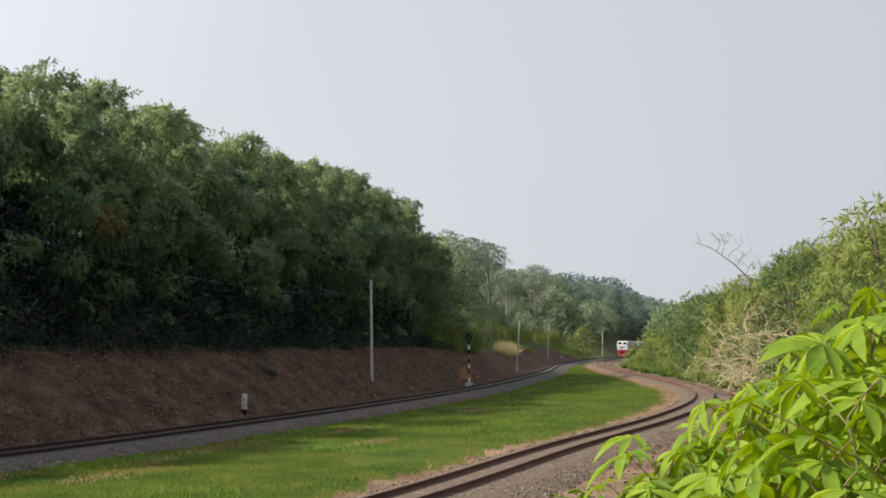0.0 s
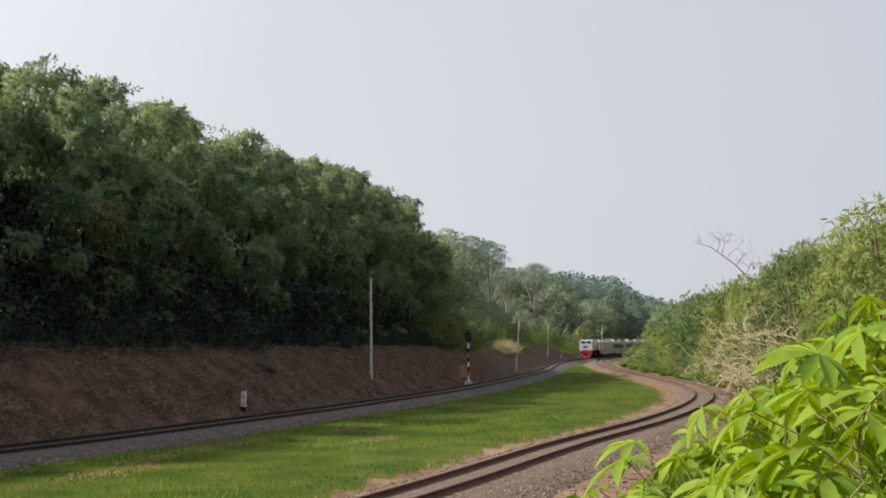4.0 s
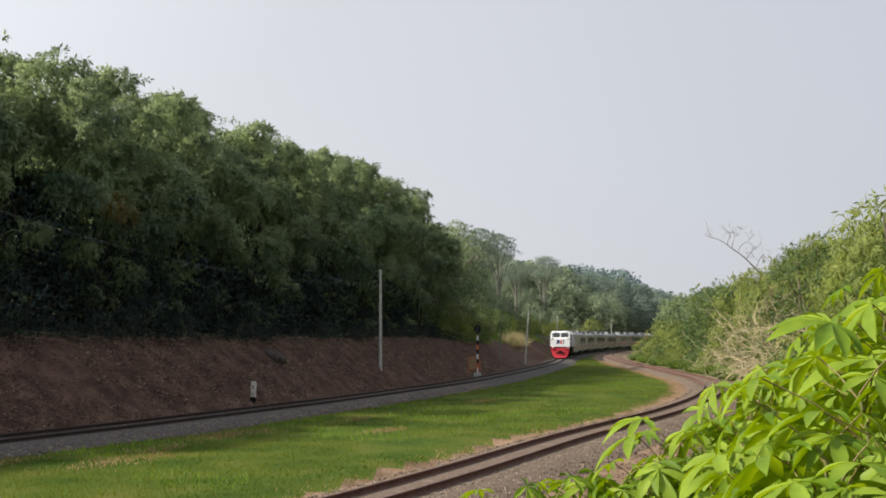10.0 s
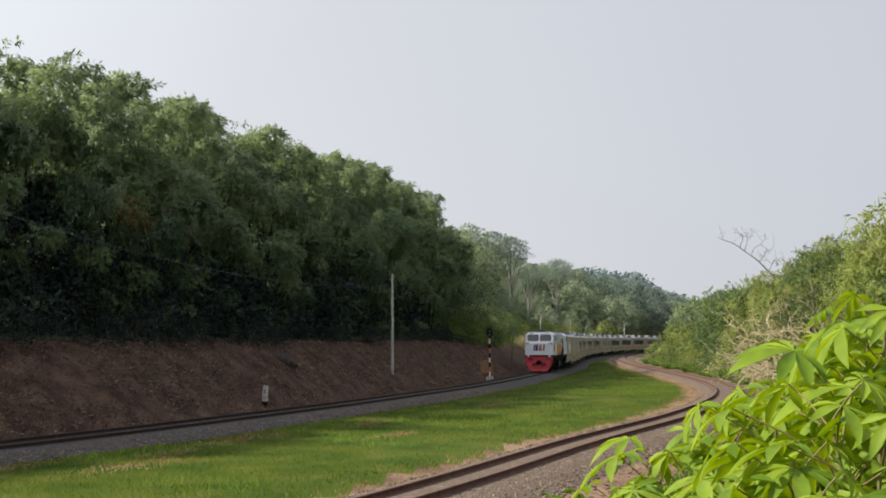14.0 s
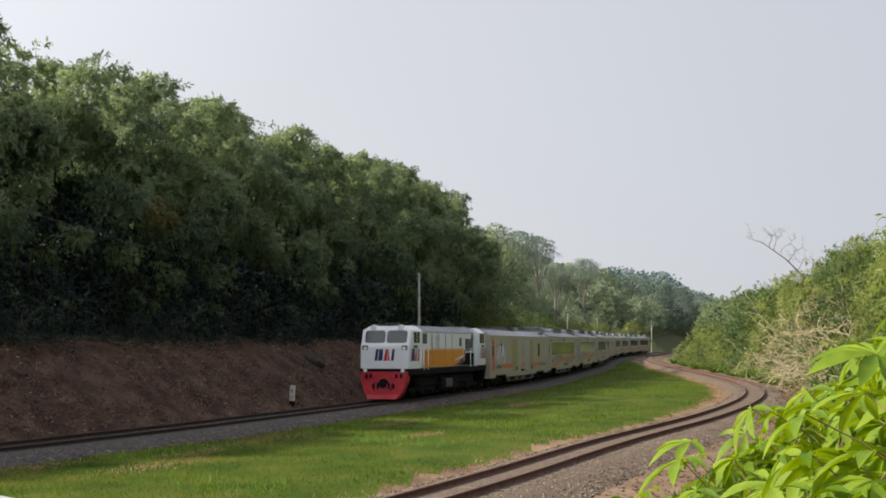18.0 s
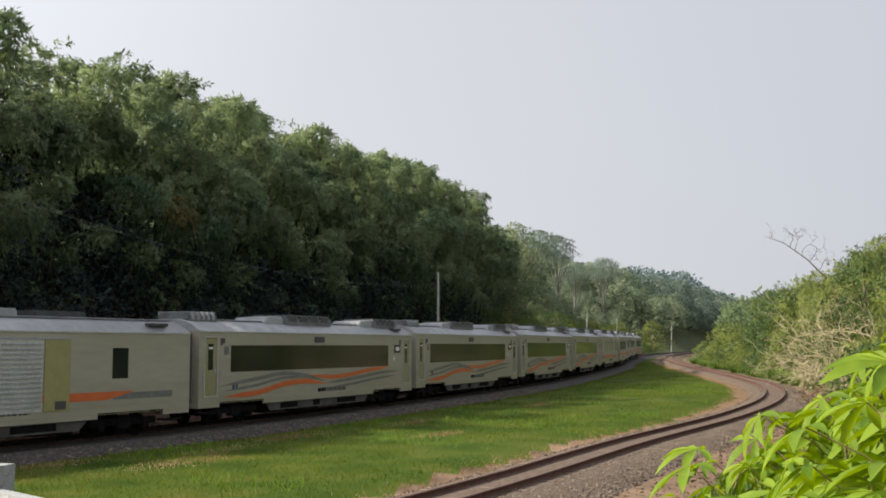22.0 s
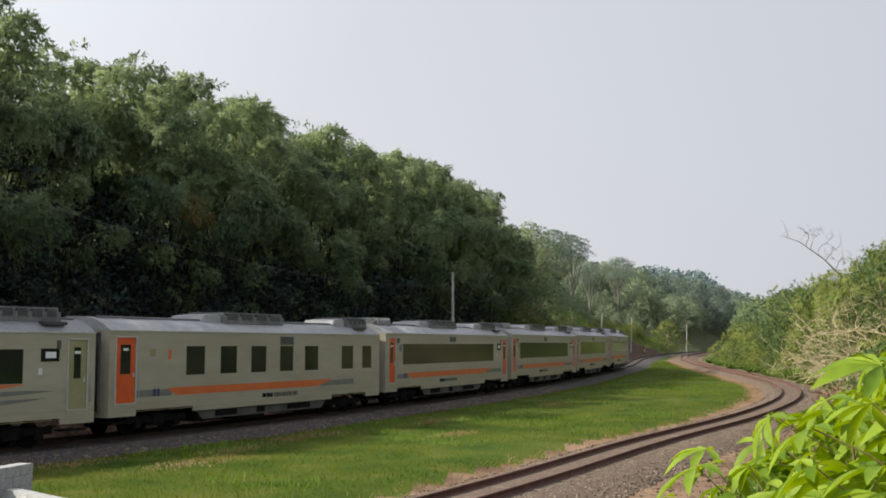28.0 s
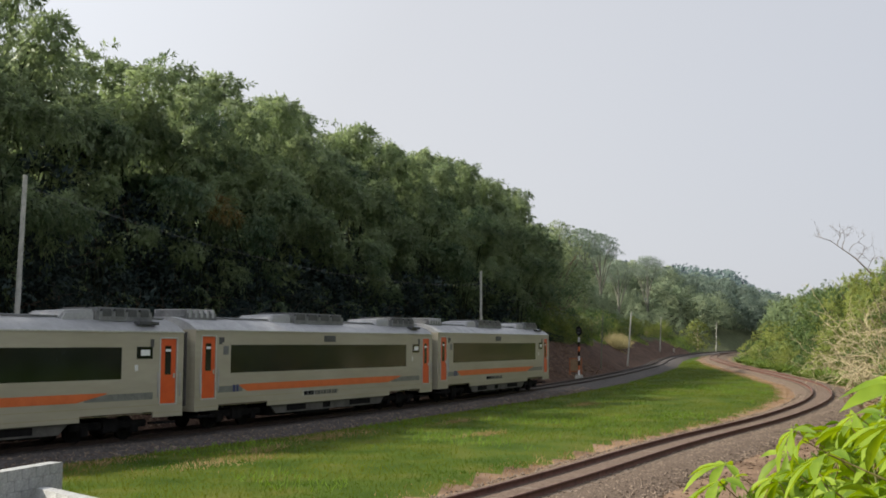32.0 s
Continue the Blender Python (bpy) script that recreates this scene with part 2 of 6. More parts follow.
M_STEEL = surface("brushed_steel_side", (0.33, 0.3, 0.232), (0.38, 0.35, 0.282), 0.5, 0.4, 0.1, 0, 2.5, stretch=(0.5, 1, 2.5), mottle=0.12)
M_STEEL2 = surface("olive_steel_door", (0.27, 0.245, 0.13), (0.31, 0.285, 0.16), 0.8, 0.45, 0.1, 0, 8, mottle=0.15)
M_ROOF = surface("grey_roof_paint", (0.27, 0.275, 0.285), (0.37, 0.375, 0.39), 1.5, 0.5, 0.1, 0, 10, mottle=0.2)
M_AC = surface("cooler_casing", (0.1, 0.104, 0.108), (0.19, 0.195, 0.2), 2, 0.5, 0.1, 0.1, 16)
M_HOODROOF = surface("hood_roof_paint", (0.15, 0.155, 0.165), (0.25, 0.255, 0.265), 1.5, 0.5, 0.1, 0, 10, mottle=0.2)
M_DARKGREY = surface("dark_grey_paint", (0.035, 0.037, 0.04), (0.075, 0.077, 0.082), 2, 0.5, 0.1, 0, 16)
M_GREY = surface("grey_stripe_paint", (0.125, 0.13, 0.12), (0.18, 0.185, 0.172), 2, 0.45, 0, 0, 14)
M_BELLOWS = surface("rubber_bellows", (0.05, 0.05, 0.055), (0.11, 0.1, 0.1), 3, 0.8, 0, 0, 20)
M_BLUE = plain("navy_lettering", (0.015, 0.02, 0.1), 0.5)
M_BAR = plain("dark_lettering", (0.06, 0.06, 0.06), 0.6)
M_LAMP = plain("lamp_lens", (0.8, 0.8, 0.75), 0.15, 0, 0.5)
M_YELLOW = surface("olive_yellow_door", (0.27, 0.245, 0.1), (0.33, 0.3, 0.13), 2, 0.5, 0, 0, 12, mottle=0.15)
M_ROCK = surface("dark_rock", (0.035, 0.03, 0.028), (0.08, 0.065, 0.055), 3, 0.9, 0, 0.5, 20)
M_CASSAVA = leafy("cassava_leaf", (0.1, 0.18, 0.013), (0.255, 0.355, 0.036), None, 0.4, 0.5, 6.0, 0.2)
M_STALK = surface("cassava_stalk", (0.1, 0.1, 0.035), (0.17, 0.18, 0.06), 6, 0.6, 0, 0, 40)
M_PETIOLE = surface("cassava_petiole", (0.13, 0.075, 0.025), (0.2, 0.17, 0.05), 6, 0.6, 0, 0, 40)
M_DARKPOLE = surface("mossy_pole", (0.11, 0.12, 0.09), (0.17, 0.18, 0.13), 3, 0.8, 0, 0.2, 20)
M_BOARD = surface("rusty_frame", (0.22, 0.07, 0.03), (0.36, 0.13, 0.055), 3, 0.8, 0, 0.2, 20)
M_BLADE = leafy("tussock_blade", (0.1, 0.16, 0.035), (0.21, 0.29, 0.07), None, 0.4, 0.55)
M_DEADWOOD = surface("brown_dead_wood", (0.14, 0.085, 0.05), (0.28, 0.19, 0.12), 4, 0.9, 0, 0.4, 30)
M_STRAW = leafy("straw_reed", (0.3, 0.27, 0.13), (0.46, 0.41, 0.22), None, 0.4, 0.7)

# ---- plan: both railway lines, and the lie of the land ----
GRADE, LEVEL = 0.0048, 60.0
LINE_A = [(-134, -130), (-110, -103), (-88, -76), (-68, -50), (-50, -25), (-36.5, -3), (-26.6, 13.5), (-19.6, 26.5), (-14.4, 37.9), (-12.2, 43.3), (-9.46, 50.9), (-5.55, 62.2),
          (-2.9, 71.0), (0.64, 83.0), (5.9, 105.5), (10.1, 127), (12.9, 142), (18.7, 183.5), (26.0, 225), (35.9, 266), (48.5, 306), (64, 340), (84, 370), (110, 396), (142, 416), (182, 430), (232, 438), (300, 442)]
LINE_B = [(-125, -140), (-98, -112), (-74, -86), (-52, -60), (-34, -36), (-20, -12.5), (-8.8, 9.8), (-1.8, 23.9), (0.0, 28.2), (4.0, 38.5), (10.2, 52.8), (16.0, 70.0),
          (19.6, 88), (21.3, 108), (23.4, 148), (29.2, 208), (40.3, 264), (52.6, 304), (67.8, 338), (87.2, 367), (112.5, 392.5), (143.5, 412), (183, 426), (232.5, 434), (300, 438)]


def spline(way, n=24):
    w = np.array(way, float)
    out = []
    for i in range(len(w) - 1):
        p1, p2 = w[i], w[i + 1]
        p0 = w[i - 1] if i else 2 * p1 - p2
        p3 = w[i + 2] if i + 2 < len(w) else 2 * p2 - p1
        d0, d1, d2 = (np.linalg.norm(b - a) for a, b in ((p0, p1), (p1, p2), (p2, p3)))
        m1 = ((p1 - p0) / d0 * d1 + (p2 - p1) / d1 * d0) / (d0 + d1) * d1
        m2 = ((p2 - p1) / d1 * d2 + (p3 - p2) / d2 * d1) / (d1 + d2) * d1
        for u in np.arange(n) / n:
            out.append((2 * u**3 - 3 * u**2 + 1) * p1 + (u**3 - 2 * u**2 + u) * m1 + (3 * u**2 - 2 * u**3) * p2 + (u**3 - u**2) * m2)
    out.append(w[-1])
    return np.array(out)


class Line:
    """A railway's centre line by its length, in metres."""

    def __init__(self, way):
        c = spline(way)
        for _ in range(12):
            c[1:-1] = c[1:-1] * 0.5 + (c[:-2] + c[2:]) * 0.25
        s = np.r_[0, np.cumsum(np.hypot(*np.diff(c, axis=0).T))]
        self.long = s[-1]
        self.s = np.arange(0, s[-1], 1.0)
        self.c = np.stack([np.interp(self.s, s, c[:, 0]), np.interp(self.s, s, c[:, 1])], 1)
        d = np.gradient(self.c, axis=0)
        self.d = d / np.hypot(*d.T)[:, None]
        self.cant = 0.0  # by how much the left rail stands above the right one

    def at(self, s, off=0.0):
        x, y = np.interp(s, self.s, self.c[:, 0]), np.interp(s, self.s, self.c[:, 1])
        dx, dy = np.interp(s, self.s, self.d[:, 0]), np.interp(s, self.s, self.d[:, 1])
        k = np.hypot(dx, dy)
        return x + off * dy / k, y - off * dx / k

    def heading(self, s):
        return math.atan2(float(np.interp(s, self.s, self.d[:, 1])), float(np.interp(s, self.s, self.d[:, 0])))

    def side(self, x, y):
        """Distance to the right of the line (negative: left of it), and the length along it."""
        x, y = np.asarray(x, float).ravel(), np.asarray(y, float).ravel()
        off, along = np.empty(len(x)), np.empty(len(x))
        for k in range(0, len(x), 4000):
            dx, dy = x[k:k + 4000, None] - self.c[None, :, 0], y[k:k + 4000, None] - self.c[None, :, 1]
            i = np.argmin(dx * dx + dy * dy, axis=1)
            j = np.arange(len(i))
            ddx, ddy = dx[j, i], dy[j, i]
            cr = ddx * self.d[i, 1] - ddy * self.d[i, 0]
            off[k:k + 4000] = np.sign(cr) * np.hypot(ddx, ddy)
            along[k:k + 4000] = self.s[i]
        return off, along


A, B = Line(LINE_A), Line(LINE_B)
A.cant = 0.04


def tilt(line, o):
    """Lift of the track bed at o metres to the right of its middle."""
    return line.cant * np.clip((0.57 - np.asarray(o, float)) / 1.14, 0, 1.8)


def rail_z(y):
    return GRADE * (np.clip(y, -140, 420) - LEVEL)


def ease(x, a, b):
    t = np.clip((np.asarray(x, float) - a) / (b - a), 0, 1)
    return t * t * (3 - 2 * t)


def wave(x, y):
    """Smooth unevenness, about -1 to 1."""
    return (np.sin(0.31 * x + 0.17 * y) + np.sin(0.13 * x - 0.29 * y + 1.3) + np.sin(0.71 * x + 0.53 * y + 0.6) * 0.5 + np.sin(-0.9 * x + 0.77 * y) * 0.4) / 2.6


def land(x, y):
    """Height of the ground."""
    x, y = np.asarray(x, float).ravel(), np.asarray(y, float).ravel()
    a, _ = A.side(x, y)
    b, _ = B.side(x, y)
    base = rail_z(y) - 0.42
    # cutting on the far side of line A
    l = -a
    top = 3.5 - 1.0 * ease(y, 104, 138) + 0.25 * wave(x * 0.6, y * 0.6)
    cut = top * np.clip((l - 2.6) / 4.2, 0, 1) + 0.12 * np.clip(l - 6.8, 0, 60) * (1 + 3.4 * ease(y, 108, 150) * (1 - 0.2 * ease(y, 210, 340) - 0.7 * ease(y, 345, 400))) + 0.03 * wave(2.1 * x, 3.7 * y) * ease(l, 2.6, 3.4)
    z = base + np.where(l > 2.6, cut, 0)
    # bank on the near side of line B
    near = 1 - ease(y, 45, 75)
    bank = 1.75 * ease(b, 4.0, 10.5) * near + (4.5 * ease(b, 4.0, 16) + 0.1 * np.clip(b - 16, 0, 80)) * ease(y, 40, 80)
    z = z + np.where(b > 0, bank, 0)
    between = (a > 0) & (b < 0)
    z = z + np.where(between, 0.1 * ease(np.minimum(a, -b), 2.0, 4.0) + 0.03 * wave(x, y), 0)
    return z


def hold(name, mesh, material, parent=None, label=""):
    """One mesh as an object, under a thing where one is given."""
    ob = new(name, mesh)
    if material and not mesh.materials:
        mesh.materials.append(material)
    if parent:
        ob.parent = parent
    if label:
        ob["label"] = label
    return ob


def part(name, bm, material, parent, label=""):
    me = bpy.data.meshes.new(name)
    bm.to_mesh(me)
    bm.free()
    return hold(name, me, material, parent, label)


def thing(name, label, category, group="", kind="", at=None):
    e = new(name)
    e.empty_display_size = 0.2
    if at is not None:
        e.matrix_world = at
    return tagged(e, label, category, group, kind)


def mesh_of(name, verts, faces, smooth=False):
    """A mesh from numpy vertices and faces of one size."""
    me = bpy.data.meshes.new(name)
    verts, faces = np.asarray(verts, np.float32), np.asarray(faces, np.int32)
    k = faces.shape[1]
    me.vertices.add(len(verts))
    me.vertices.foreach_set("co", verts.ravel())
    me.loops.add(faces.size)
    me.loops.foreach_set("vertex_index", faces.ravel())
    me.polygons.add(len(faces))
    me.polygons.foreach_set("loop_start", np.arange(0, faces.size, k, dtype=np.int32))
    me.update(calc_edges=True)
    if smooth:
        me.polygons.foreach_set("use_smooth", np.ones(len(faces), bool))
    return me


def box(bm, x0, x1, y0, y1, z0, z1, bevel=0.0):
    r = bmesh.ops.create_cube(bm, size=1.0)
    vs = r["verts"]
    bmesh.ops.scale(bm, vec=(x1 - x0, y1 - y0, z1 - z0), verts=vs)
    bmesh.ops.translate(bm, vec=((x0 + x1) / 2, (y0 + y1) / 2, (z0 + z1) / 2), verts=vs)
    if bevel:
        es = list({e for v in vs for e in v.link_edges})
        bmesh.ops.bevel(bm, geom=es, offset=bevel, segments=2, affect="EDGES")
    return bm


def boxed(*a, **k):
    return box(bmesh.new(), *a, **k)


def tube(points, radii, sides=6):
    """Vertices and quads of a round bar along points."""
    p = np.array(points, float)
    r = np.broadcast_to(np.asarray(radii, float), (len(p),))
    t = np.gradient(p, axis=0)
    t /= np.linalg.norm(t, axis=1)[:, None] + 1e-9
    ref = np.where(np.abs(t[:, 2:3]) > 0.9, [[1.0, 0, 0]], [[0, 0, 1.0]])
    u = np.cross(t, ref)
    u /= np.linalg.norm(u, axis=1)[:, None] + 1e-9
    v = np.cross(t, u)
    ang = np.arange(sides) * 2 * np.pi / sides
    ring = p[:, None] + r[:, None, None] * (np.cos(ang)[None, :, None] * u[:, None] + np.sin(ang)[None, :, None] * v[:, None])
    vs = ring.reshape(-1, 3)
    i = np.arange(len(p) - 1)[:, None] * sides
    j = np.arange(sides)[None]
    k = (j + 1) % sides
    f = np.stack([i + j, i + k, i + sides + k, i + sides + j], -1).reshape(-1, 4)
    return vs, f


def tubes(name, many, sides=6, smooth=True):
    vs, fs, n = [], [], 0
    for points, radii in many:
        v, f = tube(points, radii, sides)
        vs.append(v)
        fs.append(f + n)
        n += len(v)
    return mesh_of(name, np.concatenate(vs), np.concatenate(fs), smooth)


def leaves(name, c, axis, length, width, rng, fold=0.25, out=None):
    """Many small pointed leaves, each a kite of its own; out: which way the mass that each one belongs to faces."""
    n = len(c)
    axis = axis / (np.linalg.norm(axis, axis=1)[:, None] + 1e-9)
    s = np.cross(axis, rng.normal(size=(n, 3)))
    s /= np.linalg.norm(s, axis=1)[:, None] + 1e-9
    up = np.cross(s, axis)
    L, W = np.broadcast_to(length, (n,))[:, None], np.broadcast_to(width, (n,))[:, None]
    v = np.empty((n, 4, 3))
    v[:, 0] = c
    v[:, 1] = c + axis * L * 0.4 + s * W * 0.5 + up * W * fold
    v[:, 2] = c + axis * L
    v[:, 3] = c + axis * L * 0.4 - s * W * 0.5 + up * W * fold
    if out is None:
        return mesh_of(name, v.reshape(-1, 3), np.arange(4 * n).reshape(-1, 4))
    turn = (np.cross(v[:, 1] - v[:, 0], v[:, 2] - v[:, 0]) * out).sum(1) < 0
    v[turn] = v[turn][:, [0, 3, 2, 1]]
    me = mesh_of(name, v.reshape(-1, 3), np.arange(4 * n).reshape(-1, 4))
    me.normals_split_custom_set_from_vertices(np.repeat(out, 4, 0))
    return me


# ---- ground ----
def ground():
    gx = np.r_[-2500, -1200, -600, -350, -220, -150, -110, np.arange(-85, -32, 3.0), np.arange(-32, 34, 0.7), np.arange(34, 90, 3.0), 100, 130, 180, 250, 350, 600, 1200, 2500]
    gy = np.r_[-2500, -1200, -600, -300, -180, -120, -80, -50, np.arange(-30, 10, 3.0), np.arange(10, 130, 0.8), np.arange(130, 340, 4.0), 345, 365, 390, 430, 500, 650, 900, 1400, 2500]
    xs, ys = np.meshgrid(gx, gy)
    z = land(xs, ys)
    flat = np.maximum(np.abs(xs.ravel()), np.abs(ys.ravel()))
    z = np.where(flat > 600, 8.0, z)
    nx = len(gx)
    i, j = np.meshgrid(np.arange(nx - 1), np.arange(len(gy) - 1))
    q = (j * nx + i).ravel()
    me = mesh_of("ground", np.stack([xs.ravel(), ys.ravel(), z], 1), np.stack([q, q + 1, q + nx + 1, q + nx], 1), True)
    # zones: 0 forest floor, 1 grass, 2 bare brown earth
    cx, cy = (xs[:-1, :-1] + xs[1:, 1:]).ravel() / 2, (ys[:-1, :-1] + ys[1:, 1:]).ravel() / 2
    a, _ = A.side(cx, cy)
    b, _ = B.side(cx, cy)
    edge = 0.35 * wave(2.3 * cx, 2.3 * cy)
    zone = np.zeros(len(cx), np.int32)
    zone[(a < 0) & (a > -8.2 + edge) & (cy > -40) & (cy < 262)] = 2
    zone[(a >= 0) & (b < -2.7 + edge)] = 1
    zone[(b >= -2.7 + edge) & (b < 3.1 + edge) & (a > 0)] = 3
    zone[(b >= 3.1 + edge) & (cy < 48)] = 3
    zone[(b >= 4.9 + 2 * edge) & (cy < 48)] = 1
    for m in (M_FLOOR, M_TURF, M_EARTH, M_VERGE):
        me.materials.append(m)
    me.polygons.foreach_set("material_index", zone)
    return tagged(hold("ground", me, None), "earth, turf and bare brown cutting beside the railway", "ground", kind="structure")


M_FLOOR = surface("forest_floor", (0.05, 0.062, 0.03), (0.1, 0.11, 0.058), 0.8, 0.95, 0, 0.6, 8)
M_TURF = surface("turf", (0.034, 0.064, 0.006), (0.088, 0.1, 0.017), 0.5, 0.9, 0, 0.8, 12, c=(0.052, 0.084, 0.008))
M_EARTH = surface("brown_earth", (0.04, 0.024, 0.018), (0.12, 0.074, 0.053), 0.9, 0.95, 0, 1.0, 9, c=(0.076, 0.046, 0.033))
M_VERGE = surface("sandy_verge", (0.12, 0.078, 0.052), (0.25, 0.17, 0.115), 0.7, 0.95, 0, 0.8, 12)
ground()


# ---- railway lines ----
def sweep(line, s0, s1, step, profile, name, closed=True):
    """A profile (right, up) drawn along a line at rail height."""
    s = np.arange(s0, s1 + step / 2, step)
    k = len(profile)
    vs = np.empty((len(s), k, 3))
    for j, (o, h) in enumerate(profile):
        x, y = line.at(s, o)
        vs[:, j] = np.stack([x, y, rail_z(y) + h + (tilt(line, o) if h > -0.4 else 0)], 1)
    i = np.arange(len(s) - 1)[:, None] * k
    j = np.arange(k if closed else k - 1)[None]
    n = (j + 1) % k
    f = np.stack([i + j, i + n, i + k + n, i + k + j], -1).reshape(-1, 4)
    return mesh_of(name, vs.reshape(-1, 3), f)


def railway(name, line, s0, s1, bed, bed_label, near0, near1, left=-2.6, steel=None, worn=None):
    t = thing(name, "railway line with rusty rails on " + bed_label, "railway track", kind="structure")
    hold("ballast_bed", sweep(line, s0, s1, 2.0, [(left, -0.47), (max(left + 0.5, -1.5), -0.16), (1.5, -0.16), (2.6, -0.47)], "ballast_bed", False), bed, t)
    for o in (-0.57, 0.57):
        prof = [(o - 0.06, -0.165), (o - 0.06, -0.15), (o - 0.012, -0.13), (o - 0.012, -0.05), (o - 0.036, -0.04), (o - 0.036, -0.006), (o + 0.036, -0.006), (o + 0.036, -0.04), (o + 0.012, -0.05), (o + 0.012, -0.13), (o + 0.06, -0.15), (o + 0.06, -0.165)]
        r = hold("rail", sweep(line, s0, s1, 1.0, prof, "rail"), steel or M_RAIL, t, "rust brown steel rail")
        hold("rail_head", sweep(line, s0, s1, 1.0, [(o - 0.03, -0.004), (o - 0.03, 0.0), (o + 0.03, 0.0), (o + 0.03, -0.004)], "rail_head"), worn or M_RAILTOP, r, "worn running surface")
    bm = boxed(-1.0, 1.0, -0.12, 0.12, -0.3, -0.15, 0.02)
    me = bpy.data.meshes.new("sleeper")
    bm.to_mesh(me)
    bm.free()
    me.materials.append(M_SLEEPER)
    for s in np.arange(near0, near1, 0.62):
        x, y = line.at(s)
        ob = new("sleeper", me)
        ob.parent = t
        ob.matrix_world = Matrix.Translation((x, y, rail_z(y) + line.cant / 2 + 0.005 * math.sin(s * 7))) @ Matrix.Rotation(line.heading(s) - math.pi / 2, 4, "Z") @ Matrix.Rotation(math.atan2(line.cant, 1.14), 4, "Y")
    return t


def along(line, y):
    """Length along a line at which it passes y."""
    return float(np.interp(y, line.c[:, 1], line.s))


TRACK_A = railway("railway_track_a", A, 5, A.long - 5, M_BALLAST, "grey ballast", along(A, 20), along(A, 195), steel=M_RAILDARK, worn=M_RAILDARK)
for o0, o1 in ((-1.48, -0.64), (-0.5, 0.5), (0.64, 1.15)):
    hold("oily_strip", sweep(A, 5, A.long - 5, 2.0, [(o0, -0.154), (o1, -0.154)], "oily_strip", False), M_OILY, TRACK_A, "dark oil-stained ballast along the rails")
TRACK_B = railway("railway_track_b", B, 5, B.long - 5, M_BALLAST2, "brown ballast", along(B, 14), along(B, 190), -1.75, M_RAILRED, M_RAILRUST)
hold("rusty_strip", sweep(B, 5, B.long - 5, 2.0, [(-0.52, -0.146), (0.52, -0.146)], "rusty_strip", False), M_RUSTBED, TRACK_B, "rust-stained ballast between the rails")


def stones(name, line, s0, s1, offs, n, size, parent, mat, seed):
    """Loose ballast stones, each with its own facets."""
    rng = np.random.default_rng(seed)
    s, o = rng.uniform(s0, s1, n), rng.uniform(*offs, n)
    x, y = line.at(s, o)
    z = rail_z(y) + np.interp(np.abs(o), [1.5, 2.6], [-0.17, -0.45]) + tilt(line, o) * (np.abs(o) < 1.6)
    octa = np.array([(1, 0, 0), (-1, 0, 0), (0, 1, 0), (0, -1, 0), (0, 0, 1), (0, 0, -1)], float)
    tri = np.array([(0, 2, 4), (2, 1, 4), (1, 3, 4), (3, 0, 4), (2, 0, 5), (1, 2, 5), (3, 1, 5), (0, 3, 5)])
    sz = rng.uniform(0.6, 1.3, (n, 1, 1)) * size
    v = octa[None] * rng.uniform(0.7, 1.2, (n, 6, 1)) * sz
    an = rng.uniform(0, 6.28, n)
    ca, sa = np.cos(an)[:, None], np.sin(an)[:, None]
    v = np.stack([v[..., 0] * ca - v[..., 1] * sa, v[..., 0] * sa + v[..., 1] * ca, v[..., 2] * 0.7 + v[..., 0] * 0.3], -1)
    v += np.stack([x, y, z], 1)[:, None]
    f = (np.arange(n)[:, None, None] * 6 + tri[None]).reshape(-1, 3)
    ob = hold(name, mesh_of(name, v.reshape(-1, 3), f), mat, parent)
    ob["kind"] = "stuff"
    return ob


stones("loose_stones", B, along(B, 15), along(B, 75), (-1.5, 2.9), 16000, 0.042, TRACK_B, M_STONE, 5)
stones("loose_stones", A, along(A, 28), along(A, 85), (-1.6, 2.9), 14000, 0.045, TRACK_A, M_STONE, 6)

# ---- plants ----
def ground_z(x, y):
    return float(land([x], [y])[0])


def unit(v):
    return v / (np.linalg.norm(v, axis=-1, keepdims=True) + 1e-9)


def puffs(name, centres, sizes, per, leaf, aspect, rng, droop=0.5, shell=0.5, flat=0.75, up=0.25, solid=True):
    """Leaf sprays in rounded masses: most leaves on the outside of each mass, tips hanging."""
    k = len(centres)
    d = unit(rng.normal(size=(k, per, 3)) + np.array([0, 0, up]))
    r = sizes[:, None] * (shell + (1.12 - shell) * rng.uniform(0, 1, (k, per)) ** 0.6)
    # sprays: leaves gather into tufts
    tuft = unit(np.round(d * 2.2) / 2.2 + 1e-3)
    d = unit(d * 0.45 + tuft * 0.55)
    p = centres[:, None] + d * r[..., None] * np.array([1, 1, flat])
    p[..., 2] -= droop * 0.35 * sizes[:, None] * (d[..., 0] ** 2 + d[..., 1] ** 2)
    ax = d * 0.7 + np.array([0, 0, -1.0]) * droop + rng.normal(0, 0.45, (k, per, 3))
    n = k * per
    L = rng.uniform(0.7, 1.35, n) * leaf
    whole = unit(p - np.array([0, 0, 0.5]) * p[..., 2:].max() if solid else d)
    out = unit(d * 0.8 + whole * 0.4 + rng.normal(0, 0.35, d.shape)).reshape(-1, 3)
    if not solid:
        out = unit(d * 0.45 + np.array([0, -0.5, 0.6])).reshape(-1, 3)
    return leaves(name, p.reshape(-1, 3), ax.reshape(-1, 3), L, L * rng.uniform(0.75, 1.2, n) * aspect, rng, 0.25, out)


